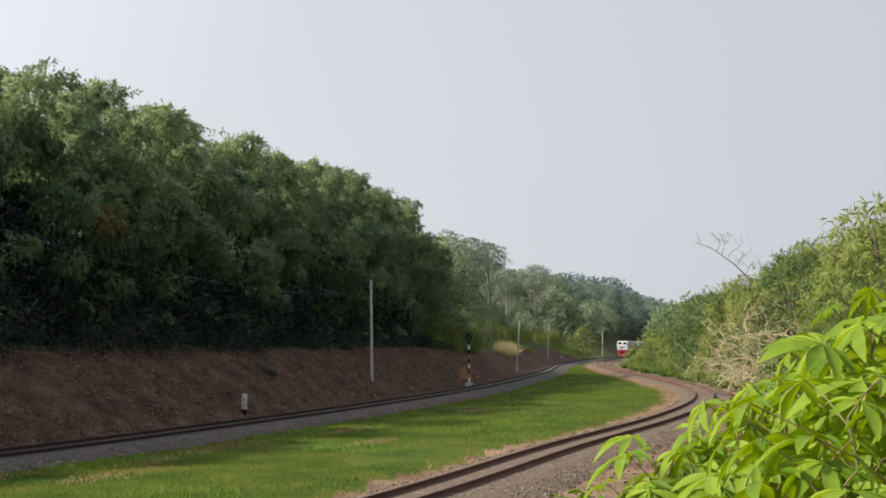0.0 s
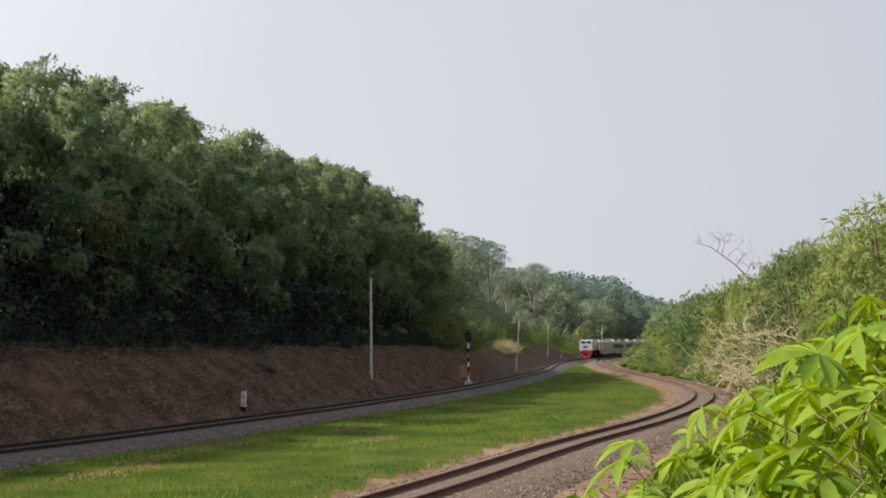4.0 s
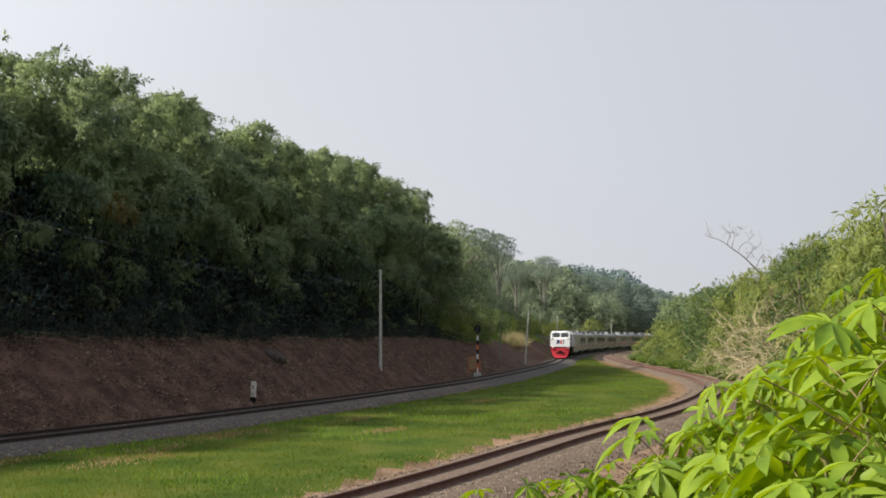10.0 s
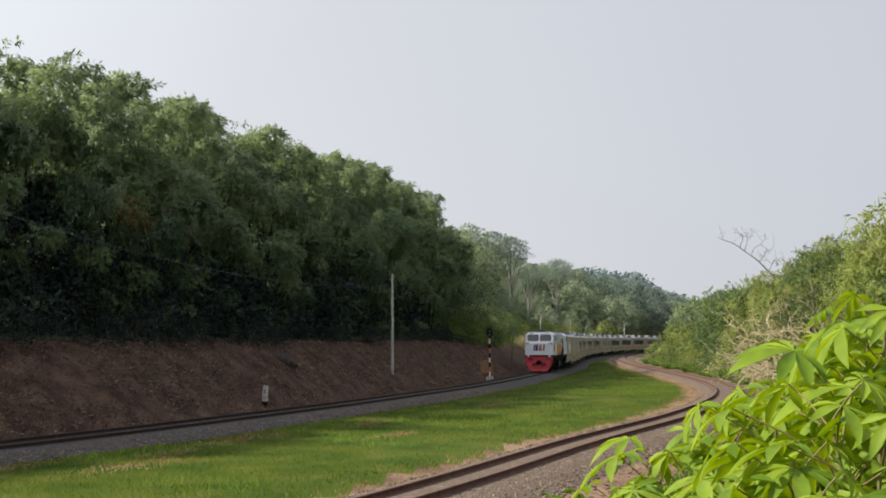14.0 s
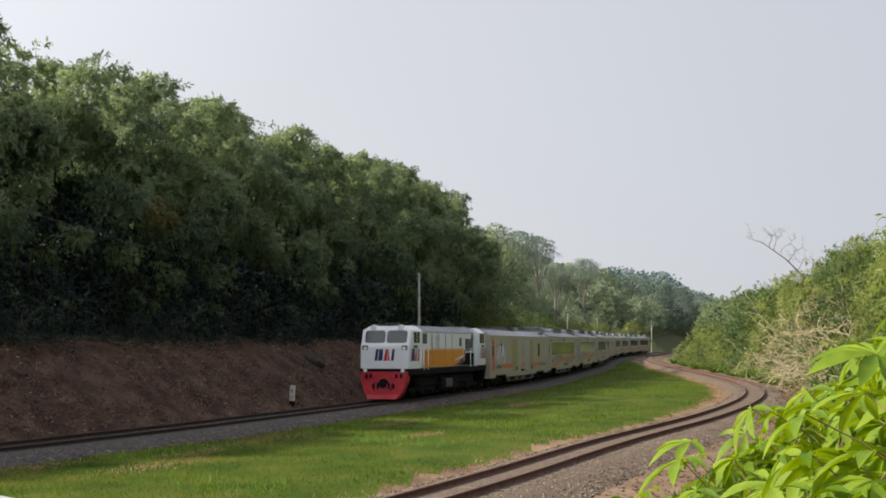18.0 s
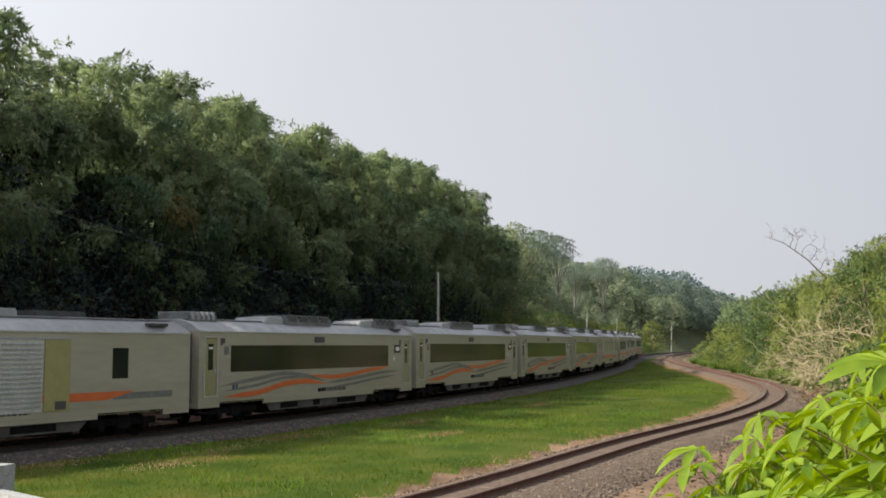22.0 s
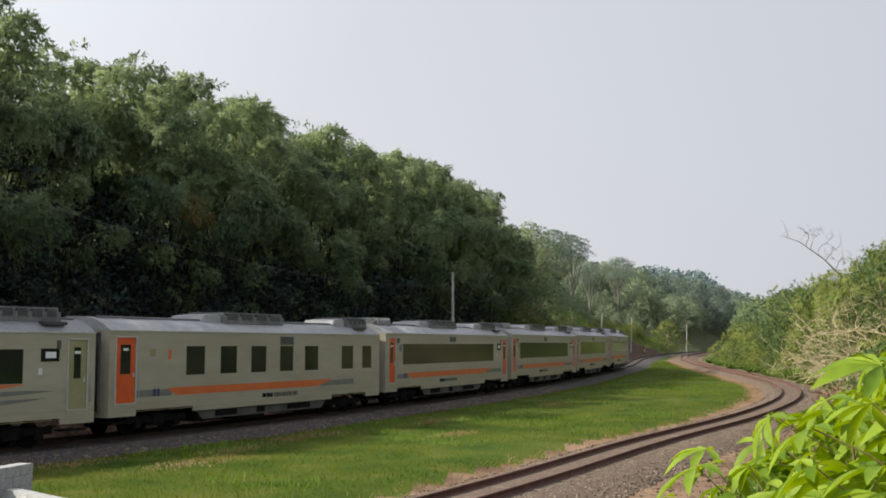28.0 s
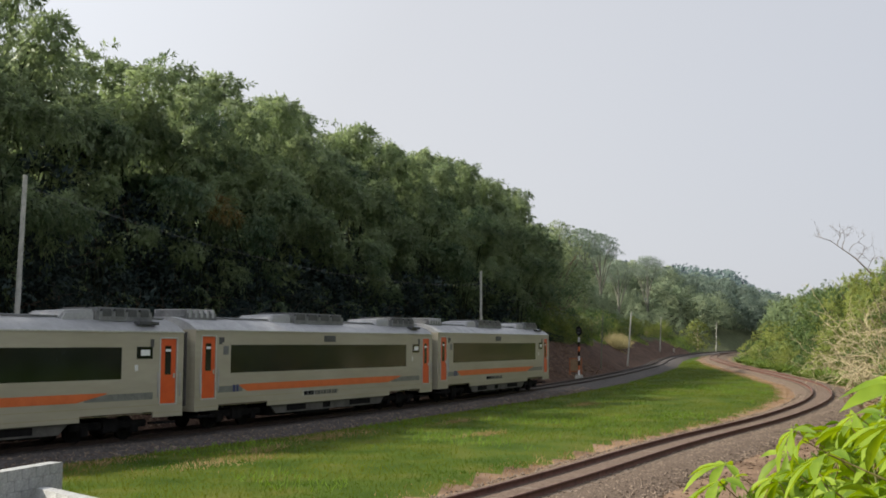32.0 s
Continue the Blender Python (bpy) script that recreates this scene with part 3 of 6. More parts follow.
# bearing from the viewpoint (degrees) and how steeply the top of the wood stands up there
CREST_BAMBOO = [(-60, 0.36), (-26.5, 0.29), (-25.7, 0.265), (-25.2, 0.245), (-24.2, 0.258), (-22.3, 0.246), (-20.8, 0.233), (-18.6, 0.241), (-15.8, 0.219), (-13, 0.201), (-10.3, 0.188), (-7.5, 0.173), (-4.8, 0.158), (-3.4, 0.149), (-2, 0.133), (-0.6, 0.118), (1, 0.103), (1.7, 0.084), (2.2, 0.066), (4, 0.05)]
CREST_HILL = [(-20, 0.15), (1, 0.1), (1.7, 0.092), (2.2, 0.085), (3.6, 0.072), (5, 0.069), (6.4, 0.064), (7.8, 0.06), (9.1, 0.055), (9.9, 0.049), (10.7, 0.043), (11.6, 0.038), (20, 0.03)]
CREST_BANK = [(9, 0.03), (10.5, 0.036), (12, 0.05), (14, 0.053), (15, 0.059), (16.4, 0.07), (17.2, 0.085), (18, 0.096), (19.2, 0.09), (19.7, 0.096), (20.2, 0.11), (20.8, 0.124), (21.5, 0.135), (28, 0.15)]


def room(crest, x, y, z):
    """Height from the ground z at (x, y) up to the line of tree tops."""
    top = 3.0 + math.hypot(x, y) * float(np.interp(math.degrees(math.atan2(x, y)), *zip(*crest)))
    if crest is CREST_HILL and 138 < y < 312:  # the wood climbs evenly from the track here
        l = -float(A.side(x, y)[0][0])
        top = min(top, float(rail_z(y)) - 0.6 + 0.72 * l + max(0.0, l - 13.5) * float(ease(y, 190, 198) * (1 - ease(y, 228, 240))))
    return top - z


def sprays(name, centres, sizes, twigs, per, leaf, aspect, rng):
    """Leaves in drooping sprays: each twig arches out of its mass, and its narrow leaves hang from it."""
    k = len(centres)
    d = unit(rng.normal(size=(k, twigs, 3)) + np.array([0, 0, 0.55]))
    L = sizes[:, None] * rng.uniform(0.5, 0.95, (k, twigs))
    p0 = centres[:, None] + d * (sizes[:, None] * rng.uniform(0.35, 0.65, (k, twigs)))[..., None] * np.array([1, 1, 0.85])
    u = rng.uniform(0.15, 1.0, (k, twigs, per))
    p = p0[:, :, None] + (d * L[..., None])[:, :, None] * u[..., None]
    p[..., 2] -= 0.62 * L[..., None] * u**2
    p += rng.normal(0, 0.05, p.shape)
    ax = d[:, :, None] * 0.55 + np.array([0, 0, -1.0]) * (0.35 + 0.5 * u[..., None]) + rng.normal(0, 0.42, p.shape)
    n = k * twigs * per
    long = rng.uniform(0.65, 1.3, n) * leaf
    top = p[..., 2].max()
    whole = unit(p - np.array([0, 0, 0.45]) * top)
    out = unit(d[:, :, None] * 0.7 + whole * 0.45 + np.array([0, 0, 0.2]) + rng.normal(0, 0.28, p.shape)).reshape(-1, 3)
    return leaves(name, p.reshape(-1, 3), ax.reshape(-1, 3), long, long * aspect * rng.uniform(0.75, 1.25, n), rng, 0.2, out)


def bamboo_meshes(seed, tall=11.0, wide=3.4):
    """One bamboo clump: leaning culms, and drooping masses of narrow leaves down to the ground."""
    rng = np.random.default_rng(seed)
    culms = []
    for _ in range(7):
        an, lean = rng.uniform(0, 6.28), rng.uniform(0.4, 1.0)
        u = np.linspace(0, 1, 8)
        out = 0.3 + wide * 0.8 * lean * u**2.2
        culms.append(tubes("culm", [(np.stack([np.cos(an) * out, np.sin(an) * out, tall * rng.uniform(0.75, 0.95) * (u - 0.12 * u**4) - 0.3], 1), 0.055 * (1 - 0.75 * u))], 5))
    # six rounded heads, each of several hanging masses
    c, sizes = [], []
    for k in range(6):
        an = k * 2.3 + rng.uniform(-0.4, 0.4)
        h = (0.46, 0.7, 0.6, 0.82, 0.66, 0.93)[k] * tall
        r = wide * (0.85, 0.7, 0.9, 0.5, 0.8, 0.1)[k]
        head = np.array([math.cos(an) * r, math.sin(an) * r, h])
        c.append(head)
        sizes.append(rng.uniform(1.15, 1.5))
        for j in range(5):
            d = unit(rng.normal(size=3) + np.array([0.9 * math.cos(an), 0.9 * math.sin(an), -0.15]))
            c.append(head + d * rng.uniform(0.8, 1.25) * np.array([1, 1, 0.75]))
            sizes.append(rng.uniform(0.5, 0.85))
    for j in range(3):
        an = j * 2.4
        r = wide * rng.uniform(0.25, 0.6)
        c.append(np.array([math.cos(an) * r, math.sin(an) * r, tall * rng.uniform(0.06, 0.42)]))
        sizes.append(rng.uniform(0.7, 1.2))
    return culms, sprays("crown", np.array(c), np.array(sizes) * 1.05, 24, 15, 0.235, 0.3, rng)


def tree_meshes(seed, tall=9.0, wide=3.2, n=38, per=60, leaf=0.34, low=0.35, aspect=0.42, flat=0.7, droop=0.25, hanging=False):
    """A trunk with limbs, and a broad uneven crown of leaf masses."""
    rng = np.random.default_rng(seed)
    limbs = [([(0, 0, -0.4), (0.1, 0.05, tall * 0.3), (0.0, 0.1, tall * 0.62), (0.15, 0, tall * 0.9)], [0.022 * tall, 0.017 * tall, 0.011 * tall, 0.004 * tall])]
    for k in range(8):
        an = k * 2.4 + rng.uniform(-0.4, 0.4)
        h0 = tall * rng.uniform(0.15, 0.5)
        r, h1 = wide * rng.uniform(0.5, 0.9), tall * rng.uniform(min(low + 0.15, 0.86), 0.9)
        limbs.append(([(0, 0, h0), (np.cos(an) * r * 0.5, np.sin(an) * r * 0.5, h0 + (h1 - h0) * 0.6), (np.cos(an) * r, np.sin(an) * r, h1)], [0.009 * tall, 0.006 * tall, 0.002 * tall]))
    an = np.arange(n) * 2.4 + rng.uniform(-0.6, 0.6, n)
    zz = (np.arange(n) + 0.5) / n
    r = wide * np.sin(np.clip(zz * 0.85 + 0.15, 0, 1) * math.pi) ** 0.6 * rng.uniform(0.4, 1.05, n) * (1 + 0.2 * np.sin(3 * an + seed))
    c = np.stack([np.cos(an) * r, np.sin(an) * r, tall * (low + (0.96 - low) * zz)], 1)
    sizes = rng.uniform(0.24, 0.46, n) * wide
    trunk = [tubes("trunk", [(np.array(a), np.array(b)) for a, b in limbs], 6)]
    if hanging:
        return trunk, sprays("crown", c, sizes, per // 10, 10, leaf, aspect, rng)
    return trunk, puffs("crown", c, sizes, per, leaf, aspect, rng, droop, 0.62, flat, 0.7)


def plant(name, stem_name, meshes, stem_mat, leaf_mat, label, category, group, at):
    t = thing(name, label, category, group, at=at)
    for m in meshes[0]:
        hold(stem_name, m, stem_mat, t)
    hold("crown", meshes[1], leaf_mat, t)
    return t


def spread(kinds, spots, seed, lo, hi, sink=0.15, label="", even=0.08):
    """Copies of plants at spots (x, y) or (x, y, scale), turned and scaled by chance."""
    rng = random.Random(seed)
    zs = land([p[0] for p in spots], [p[1] for p in spots])
    for p, z in zip(spots, zs):
        c = copy_thing(rng.choice(kinds), pose(p[0], p[1], float(z) - sink, rng.uniform(-5, 5), rng.uniform(-5, 5), rng.uniform(0, 360)))
        s = rng.uniform(lo, hi) * (p[2] if len(p) > 2 else 1)
        c.scale = (s, s, s * rng.uniform(1 - even, 1 + even))
        if label:
            c["label"] = label


def beside(line, s, off):
    x, y = line.at(s, off)
    return float(x), float(y)


def bamboo_wood():
    kinds = []
    for k in range(5):
        x, y = beside(A, along(A, 40 + 14 * k), -10.5)
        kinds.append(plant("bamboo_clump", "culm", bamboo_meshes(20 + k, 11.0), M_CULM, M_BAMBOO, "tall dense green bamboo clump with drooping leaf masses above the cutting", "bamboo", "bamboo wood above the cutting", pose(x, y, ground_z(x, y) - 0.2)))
    rng = random.Random(3)

    def row(y0, y1, step, off, j):
        out = []
        for s in np.arange(along(A, y0), along(A, y1), step):
            x, y = beside(A, s + rng.uniform(-1, 1), off + rng.uniform(-j, j))
            # unseen clumps up to y = 20 are made taller to shade train and meadow
            tall = room(CREST_BAMBOO, x, y, ground_z(x, y)) / 10.7 if y > 20 else 1.4
            out.append((x, y, min(1.75, max(0.55, tall))))
        return out
    spread(kinds, [(x, y, min(k, 1.0)) for x, y, k in row(8, 116, 6.2, -9.6, 0.7)], 11, 0.6, 0.92)
    spread(kinds, row(-30, 124, 4.7, -13.2, 1.6), 12, 0.85, 0.98, even=0.03)
    spread(kinds, row(-34, 124, 4.0, -17.6, 1.2), 13, 0.94, 0.99, even=0.02)
    # one clump with dead brown leaves, hanging out over the slope
    x, y = beside(A, along(A, 52.8), -8.2)
    rng2 = np.random.default_rng(77)
    t = thing("dry_bamboo_spray", "dry brown bamboo spray hanging from the wood", "bamboo", at=pose(x, y, ground_z(x, y) - 0.1))
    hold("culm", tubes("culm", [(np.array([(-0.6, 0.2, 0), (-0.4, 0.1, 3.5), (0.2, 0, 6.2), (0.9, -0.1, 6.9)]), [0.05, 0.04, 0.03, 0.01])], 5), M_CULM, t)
    hold("crown", puffs("crown", np.array([(0.7, 0, 6.5), (1.0, 0.6, 6.1), (0.7, -0.7, 6.2), (0.3, 0.3, 6.9)]), np.array([0.6, 0.5, 0.5, 0.5]), 90, 0.32, 0.2, rng2, 0.8), M_BAMBOO_DRY, t)


def undergrowth():
    """Low bushes under the bamboo and along the lip of the cutting, leaf colour darkened for shade."""
    kinds = []
    for k in range(3):
        x, y = beside(A, along(A, 44 + 11 * k), -7.4)
        kinds.append(plant("undergrowth_bush", "stem", tree_meshes(50 + k, 2.0, 1.5, 14, 130, 0.12, 0.0), M_BARK, M_SHADEBUSH, "low green bush at the lip of the cutting, deep shade put into its colour", "bush", "bushes under the bamboo", pose(x, y, ground_z(x, y) - 0.2)))
    rng = random.Random(8)
    spots = []
    # the tall inner rows are added to darken the hollows behind the clumps
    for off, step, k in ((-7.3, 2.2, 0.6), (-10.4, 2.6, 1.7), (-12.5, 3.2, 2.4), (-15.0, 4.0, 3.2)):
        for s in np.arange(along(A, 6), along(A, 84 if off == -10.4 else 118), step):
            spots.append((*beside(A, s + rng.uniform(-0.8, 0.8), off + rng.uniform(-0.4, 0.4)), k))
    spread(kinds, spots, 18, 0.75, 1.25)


def joined_wood(name, kinds, spots, seed, lo, hi, mat, crest, label):
    """Many far trees that nobody could count, as one mesh."""
    rng = np.random.default_rng(seed)
    zs = land([p[0] for p in spots], [p[1] for p in spots])
    vs, ns = [], []
    bases = []
    for k in kinds:
        v = np.empty(len(k.vertices) * 3, np.float32)
        k.vertices.foreach_get("co", v)
        v = v.reshape(-1, 3)
        face = np.repeat(unit(v.reshape(-1, 4, 3).mean(1) - np.array([0, 0, 0.5]) * v[:, 2].max() + rng.normal(0, 0.4, (len(v) // 4, 3)) * v[:, 2].max() * 0.3), 4, 0)
        bases.append((v, face))
    for (x, y, most), z in zip(spots, zs):
        b, face = bases[int(rng.integers(len(bases)))]
        an, s = rng.uniform(0, 6.28), rng.uniform(lo, hi)
        s = max(0.35, min(s if most == 1.0 else most, room(crest, x, y, z) / b[:, 2].max() * rng.uniform(0.86, 1.03)))
        ca, sa = math.cos(an) * s, math.sin(an) * s
        vs.append(np.stack([b[:, 0] * ca - b[:, 1] * sa + x, b[:, 0] * sa + b[:, 1] * ca + y, b[:, 2] * s + z - 0.3], 1))
        ns.append(np.stack([face[:, 0] * ca - face[:, 1] * sa, face[:, 0] * sa + face[:, 1] * ca, face[:, 2] * s], 1) / s)
    v = np.concatenate(vs)
    me = mesh_of(name, v, np.arange(len(v)).reshape(-1, 4))
    me.normals_split_custom_set_from_vertices(np.concatenate(ns))
    return tagged(hold(name, me, mat), label, "woodland", kind="stuff")


def woods():
    kinds = []
    for k in range(4):
        x, y = beside(A, along(A, 122 + 10 * k), -10 - 2 * k)
        kinds.append(plant("broadleaf_tree", "trunk", tree_meshes(40 + k, 8.0 + 0.8 * k, 3.3, 20, 210, 0.22, 0.25, 0.4, 0.5), M_BARK, M_HILL, "green broadleaf tree on the wooded hillside", "tree", "trees on the hillside", pose(x, y, ground_z(x, y) - 0.2)))
    rng = random.Random(5)
    near, far = [], []
    for s in np.arange(along(A, 116), along(A, 425), 5.0):
        for off in (-11.5, -15.5, -20, -27, -35, -44):
            p = beside(A, s + rng.uniform(-2.5, 2.5), off + rng.uniform(-2.5, 2.5))
            (near if p[1] < 205 and off > -24 else far).append(p if p[1] < 205 and off > -24 else (*p, 1.0 if off > -24 else 1.75))
    near = [(x, y, min(1.3, max(0.36, room(CREST_HILL, x, y, ground_z(x, y)) / 9.4))) for x, y in near]
    spread(kinds, near, 14, 0.78, 1.02)
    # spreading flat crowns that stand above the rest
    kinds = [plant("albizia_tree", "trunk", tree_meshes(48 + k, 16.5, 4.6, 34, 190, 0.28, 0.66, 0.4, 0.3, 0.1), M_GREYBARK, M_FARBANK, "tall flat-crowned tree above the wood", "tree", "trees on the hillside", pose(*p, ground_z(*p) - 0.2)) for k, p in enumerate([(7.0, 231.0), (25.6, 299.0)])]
    spread(kinds, [(11.2, 240, 0.96), (15.4, 250, 0.88)], 21, 0.98, 1.02)
    thin = [tree_meshes(44 + k, 9, 3.5, 15, 64, 0.44, 0.25, 0.5, 0.5)[1] for k in range(3)]
    last = [p for p in far if p[1] >= 350]
    far = [p for p in far if p[1] < 350]
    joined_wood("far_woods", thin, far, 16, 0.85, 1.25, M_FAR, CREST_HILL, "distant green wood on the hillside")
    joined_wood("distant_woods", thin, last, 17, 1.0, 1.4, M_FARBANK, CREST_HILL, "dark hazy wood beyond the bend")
    # the last ridge, far behind everything, its haze put in as colour and glow
    g = np.random.default_rng(61)
    n = 2200
    az = g.uniform(-0.12, 0.36, n)
    d = g.uniform(640, 900, n)
    crest = np.interp(az, [-0.12, 0.03, 0.1, 0.155, 0.18, 0.2, 0.23, 0.36], [70, 66, 52, 46, 38, 27, 22, 26]) * d / 760 * 0.84 + 3 * np.sin(az * 60) + 1.2 * np.sin(az * 170 + 1)
    z = crest * g.uniform(0, 1, n) ** 0.5 + 4
    c = np.stack([d * np.sin(az), d * np.cos(az), z], 1)
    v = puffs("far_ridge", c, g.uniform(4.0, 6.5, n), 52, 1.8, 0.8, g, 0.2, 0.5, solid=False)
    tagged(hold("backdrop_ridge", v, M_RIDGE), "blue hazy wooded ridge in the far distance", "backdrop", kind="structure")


def branching(rng, p, d, length, r, depth, out, bend=0.5):
    q = p
    pts, k = [p], 4
    for i in range(k):
        d = unit(d + rng.normal(0, 0.16 * bend * 2, 3))
        q = q + d * length / k
        pts.append(q)
    out.append((np.array(pts), np.linspace(r, r * 0.55, k + 1)))
    if depth:
        for _ in range(int(rng.integers(2, 4))):
            branching(rng, pts[int(rng.integers(2, k + 1))], unit(d + rng.normal(0, 0.6, 3)), length * rng.uniform(0.55, 0.8), r * 0.55, depth - 1, out, bend)


def bank():
    kinds = []
    for k in range(4):
        x, y = beside(B, along(B, 84 + 12 * k), 6.2)
        kinds.append(plant("shrub", "stem", tree_meshes(60 + k, 3.4, 2.3, 18, 95, 0.26, 0.02, 0.36), M_TWIG, (M_SHRUB, M_SHRUB2, M_SHRUB3, M_SHRUB)[k], "dense yellow-green shrub on the bank beside the track", "shrub", "shrubs beside the tracks", pose(x, y, ground_z(x, y) - 0.2)))
    tall = []
    for k in range(3):
        x, y = beside(B, along(B, 62 + 14 * k), 11.5)
        tall.append(plant("bank_tree", "trunk", tree_meshes(70 + k, 6.8, 2.8, 28, 120, 0.31, 0.12, 0.22, hanging=True), M_BARK, (M_SHRUB, M_SHRUB2, M_SHRUB)[k], "bushy light green tree on the bank", "tree", "trees on the bank", pose(x, y, ground_z(x, y) - 0.2)))
    rng = random.Random(6)
    low, high = [], []
    for s in np.arange(along(B, 56), along(B, 186), 3.0):
        for off in (5.4, 8.0):
            p = beside(B, s + rng.uniform(-1.2, 1.2), off + rng.uniform(-0.6, 0.8))
            dry = 82 < p[1] < 112  # the dry bushes stand here
            low.append((*p, (0.4 if dry else 0.75) if off < 6 else (0.55 if dry else 1.05)))
    for s in np.arange(along(B, 46), along(B, 150), 4.2):
        for off in (10.5, 15, 20.5):
            p = beside(B, s + rng.uniform(-1.5, 1.5), off + rng.uniform(-1.2, 1.2))
            high.append((*p, min(1.45, max(0.5, room(CREST_BANK, *p, ground_z(*p)) / 7.3))))
    for s in np.arange(along(A, 112), along(A, 270), 3.4):
        for off in (-8.2, -10.2):
            if off < -9 or s > along(A, 258) or s < along(A, 140):
                low.append((*beside(A, s + rng.uniform(-1.2, 1.2), off + rng.uniform(-0.6, 0.6)), 0.65 if off > -9 else 0.85))
    spread(kinds, low, 15, 0.65, 1.3)
    spread(kinds[2:3], [(*beside(B, along(B, 97), 6.4), 0.9), (*beside(B, along(B, 103), 7.4), 1.0), (*beside(B, along(B, 91), 5.4), 0.7)], 22, 0.9, 1.1, label="bright yellow-green shrub among dry branches on the bank")
    spread(tall, high, 17, 0.72, 1.08)
    thin = [tree_meshes(64 + k, 6, 3.2, 17, 32, 0.62, 0.05)[1] for k in range(2)]
    far = [(*beside(B, s + rng.uniform(-2, 2), off + rng.uniform(-2, 2)), 1.0) for s in np.arange(along(B, 150), along(B, 400), 4.5) for off in (13.0, 17.5, 23, 30)]
    far += [(d * math.sin(a), d * math.cos(a), 1.0) for d, a in ((rng.uniform(390, 600), rng.uniform(0.05, 0.36)) for _ in range(130))]
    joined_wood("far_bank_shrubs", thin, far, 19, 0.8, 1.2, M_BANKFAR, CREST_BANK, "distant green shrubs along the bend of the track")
    g = np.random.default_rng(31)
    for k, (y, off, size) in enumerate([(62, 4.2, 1.2), (70, 4.4, 1.5), (76, 4.6, 1.8), (80, 5.6, 2.2), (84, 4.4, 1.6), (86, 6.2, 2.4), (90, 4.6, 1.7), (92, 7.6, 2.6), (95, 5.8, 2.3), (98, 8.6, 2.5), (99, 4.4, 1.5), (102, 6.6, 2.4), (104, 9.4, 2.4), (108, 7.6, 2.4), (110, 5.2, 1.6), (116, 8.0, 2.2), (84, 8.6, 2.4), (78, 4.4, 1.9), (82, 3.9, 1.6), (87, 5.0, 2.1), (93, 3.9, 1.5), (96, 7.2, 2.6), (89, 9.4, 2.7), (101, 10.6, 2.6)]):
        x, yy = beside(B, along(B, y), off)
        t = thing("dead_bush", "tangle of pale dry bare branches on the bank", "dead bush", "dry bushes on the bank", at=pose(x, yy, ground_z(x, yy)))
        for j in range(5):
            o = []
            branching(g, np.array([0.0, 0, -0.1]), unit(np.array([g.normal(-0.6, 0.9), g.normal(-0.2, 0.9), 0.85])), size * (1.9 if off > 6 else 1.45), 0.066, 3 if j < 1 else 2, o, 1.3)
            hold("branch", tubes("branch", o, 5), M_TWIG, t)
    # the bare tree that leans out above the bank
    x, y = 34.0, 115.0
    t = thing("bare_tree", "leaning leafless grey tree above the shrubs", "dead tree", at=pose(x, y, ground_z(x, y)))
    o = []
    trunk = np.array([(0.4, 0, -0.3), (0.2, 0, 3.2), (-2.0, 0.1, 5.8), (-4.2, 0.2, 8.1), (-6.5, 0.3, 9.8)])
    hold("trunk", tubes("trunk", [(trunk, [0.14, 0.11, 0.085, 0.06, 0.03])], 7), M_BARK, t)
    for i, f, d in ((2, 0.15, (0.8, 0, 0.7)), (2, 0.5, (0.25, 0, 1)), (2, 0.9, (0.5, 0, 0.9)), (3, 0.2, (0.3, 0, 1.0)), (3, 0.5, (-0.3, 0, 1.0)), (3, 0.7, (-0.1, 0, 1.0)), (3, 0.95, (-0.9, 0, 0.25))):
        p = trunk[i] * (1 - f) + trunk[min(i + 1, 4)] * f
        o = []
        branching(g, p, unit(np.array(d, float)), 1.7, 0.036, 3, o, 0.9)
        hold("branch", tubes("branch", o, 5), M_BARK, t)


def grass(name, xy, length, mat, seed, label, z=None, lean=0.45, width=0.1):
    rng = np.random.default_rng(seed)
    n = len(xy)
    zz = land(xy[:, 0], xy[:, 1]) - 0.02 if z is None else z
    ax = np.stack([rng.normal(0, lean, n), rng.normal(0, lean, n), np.ones(n)], 1)
    L = length * rng.uniform(0.5, 1.3, n)
    return tagged(hold(name, leaves(name, np.c_[xy, zz], ax, L, L * width + 0.008, rng, 0.1), mat), label, "grass", kind="stuff")


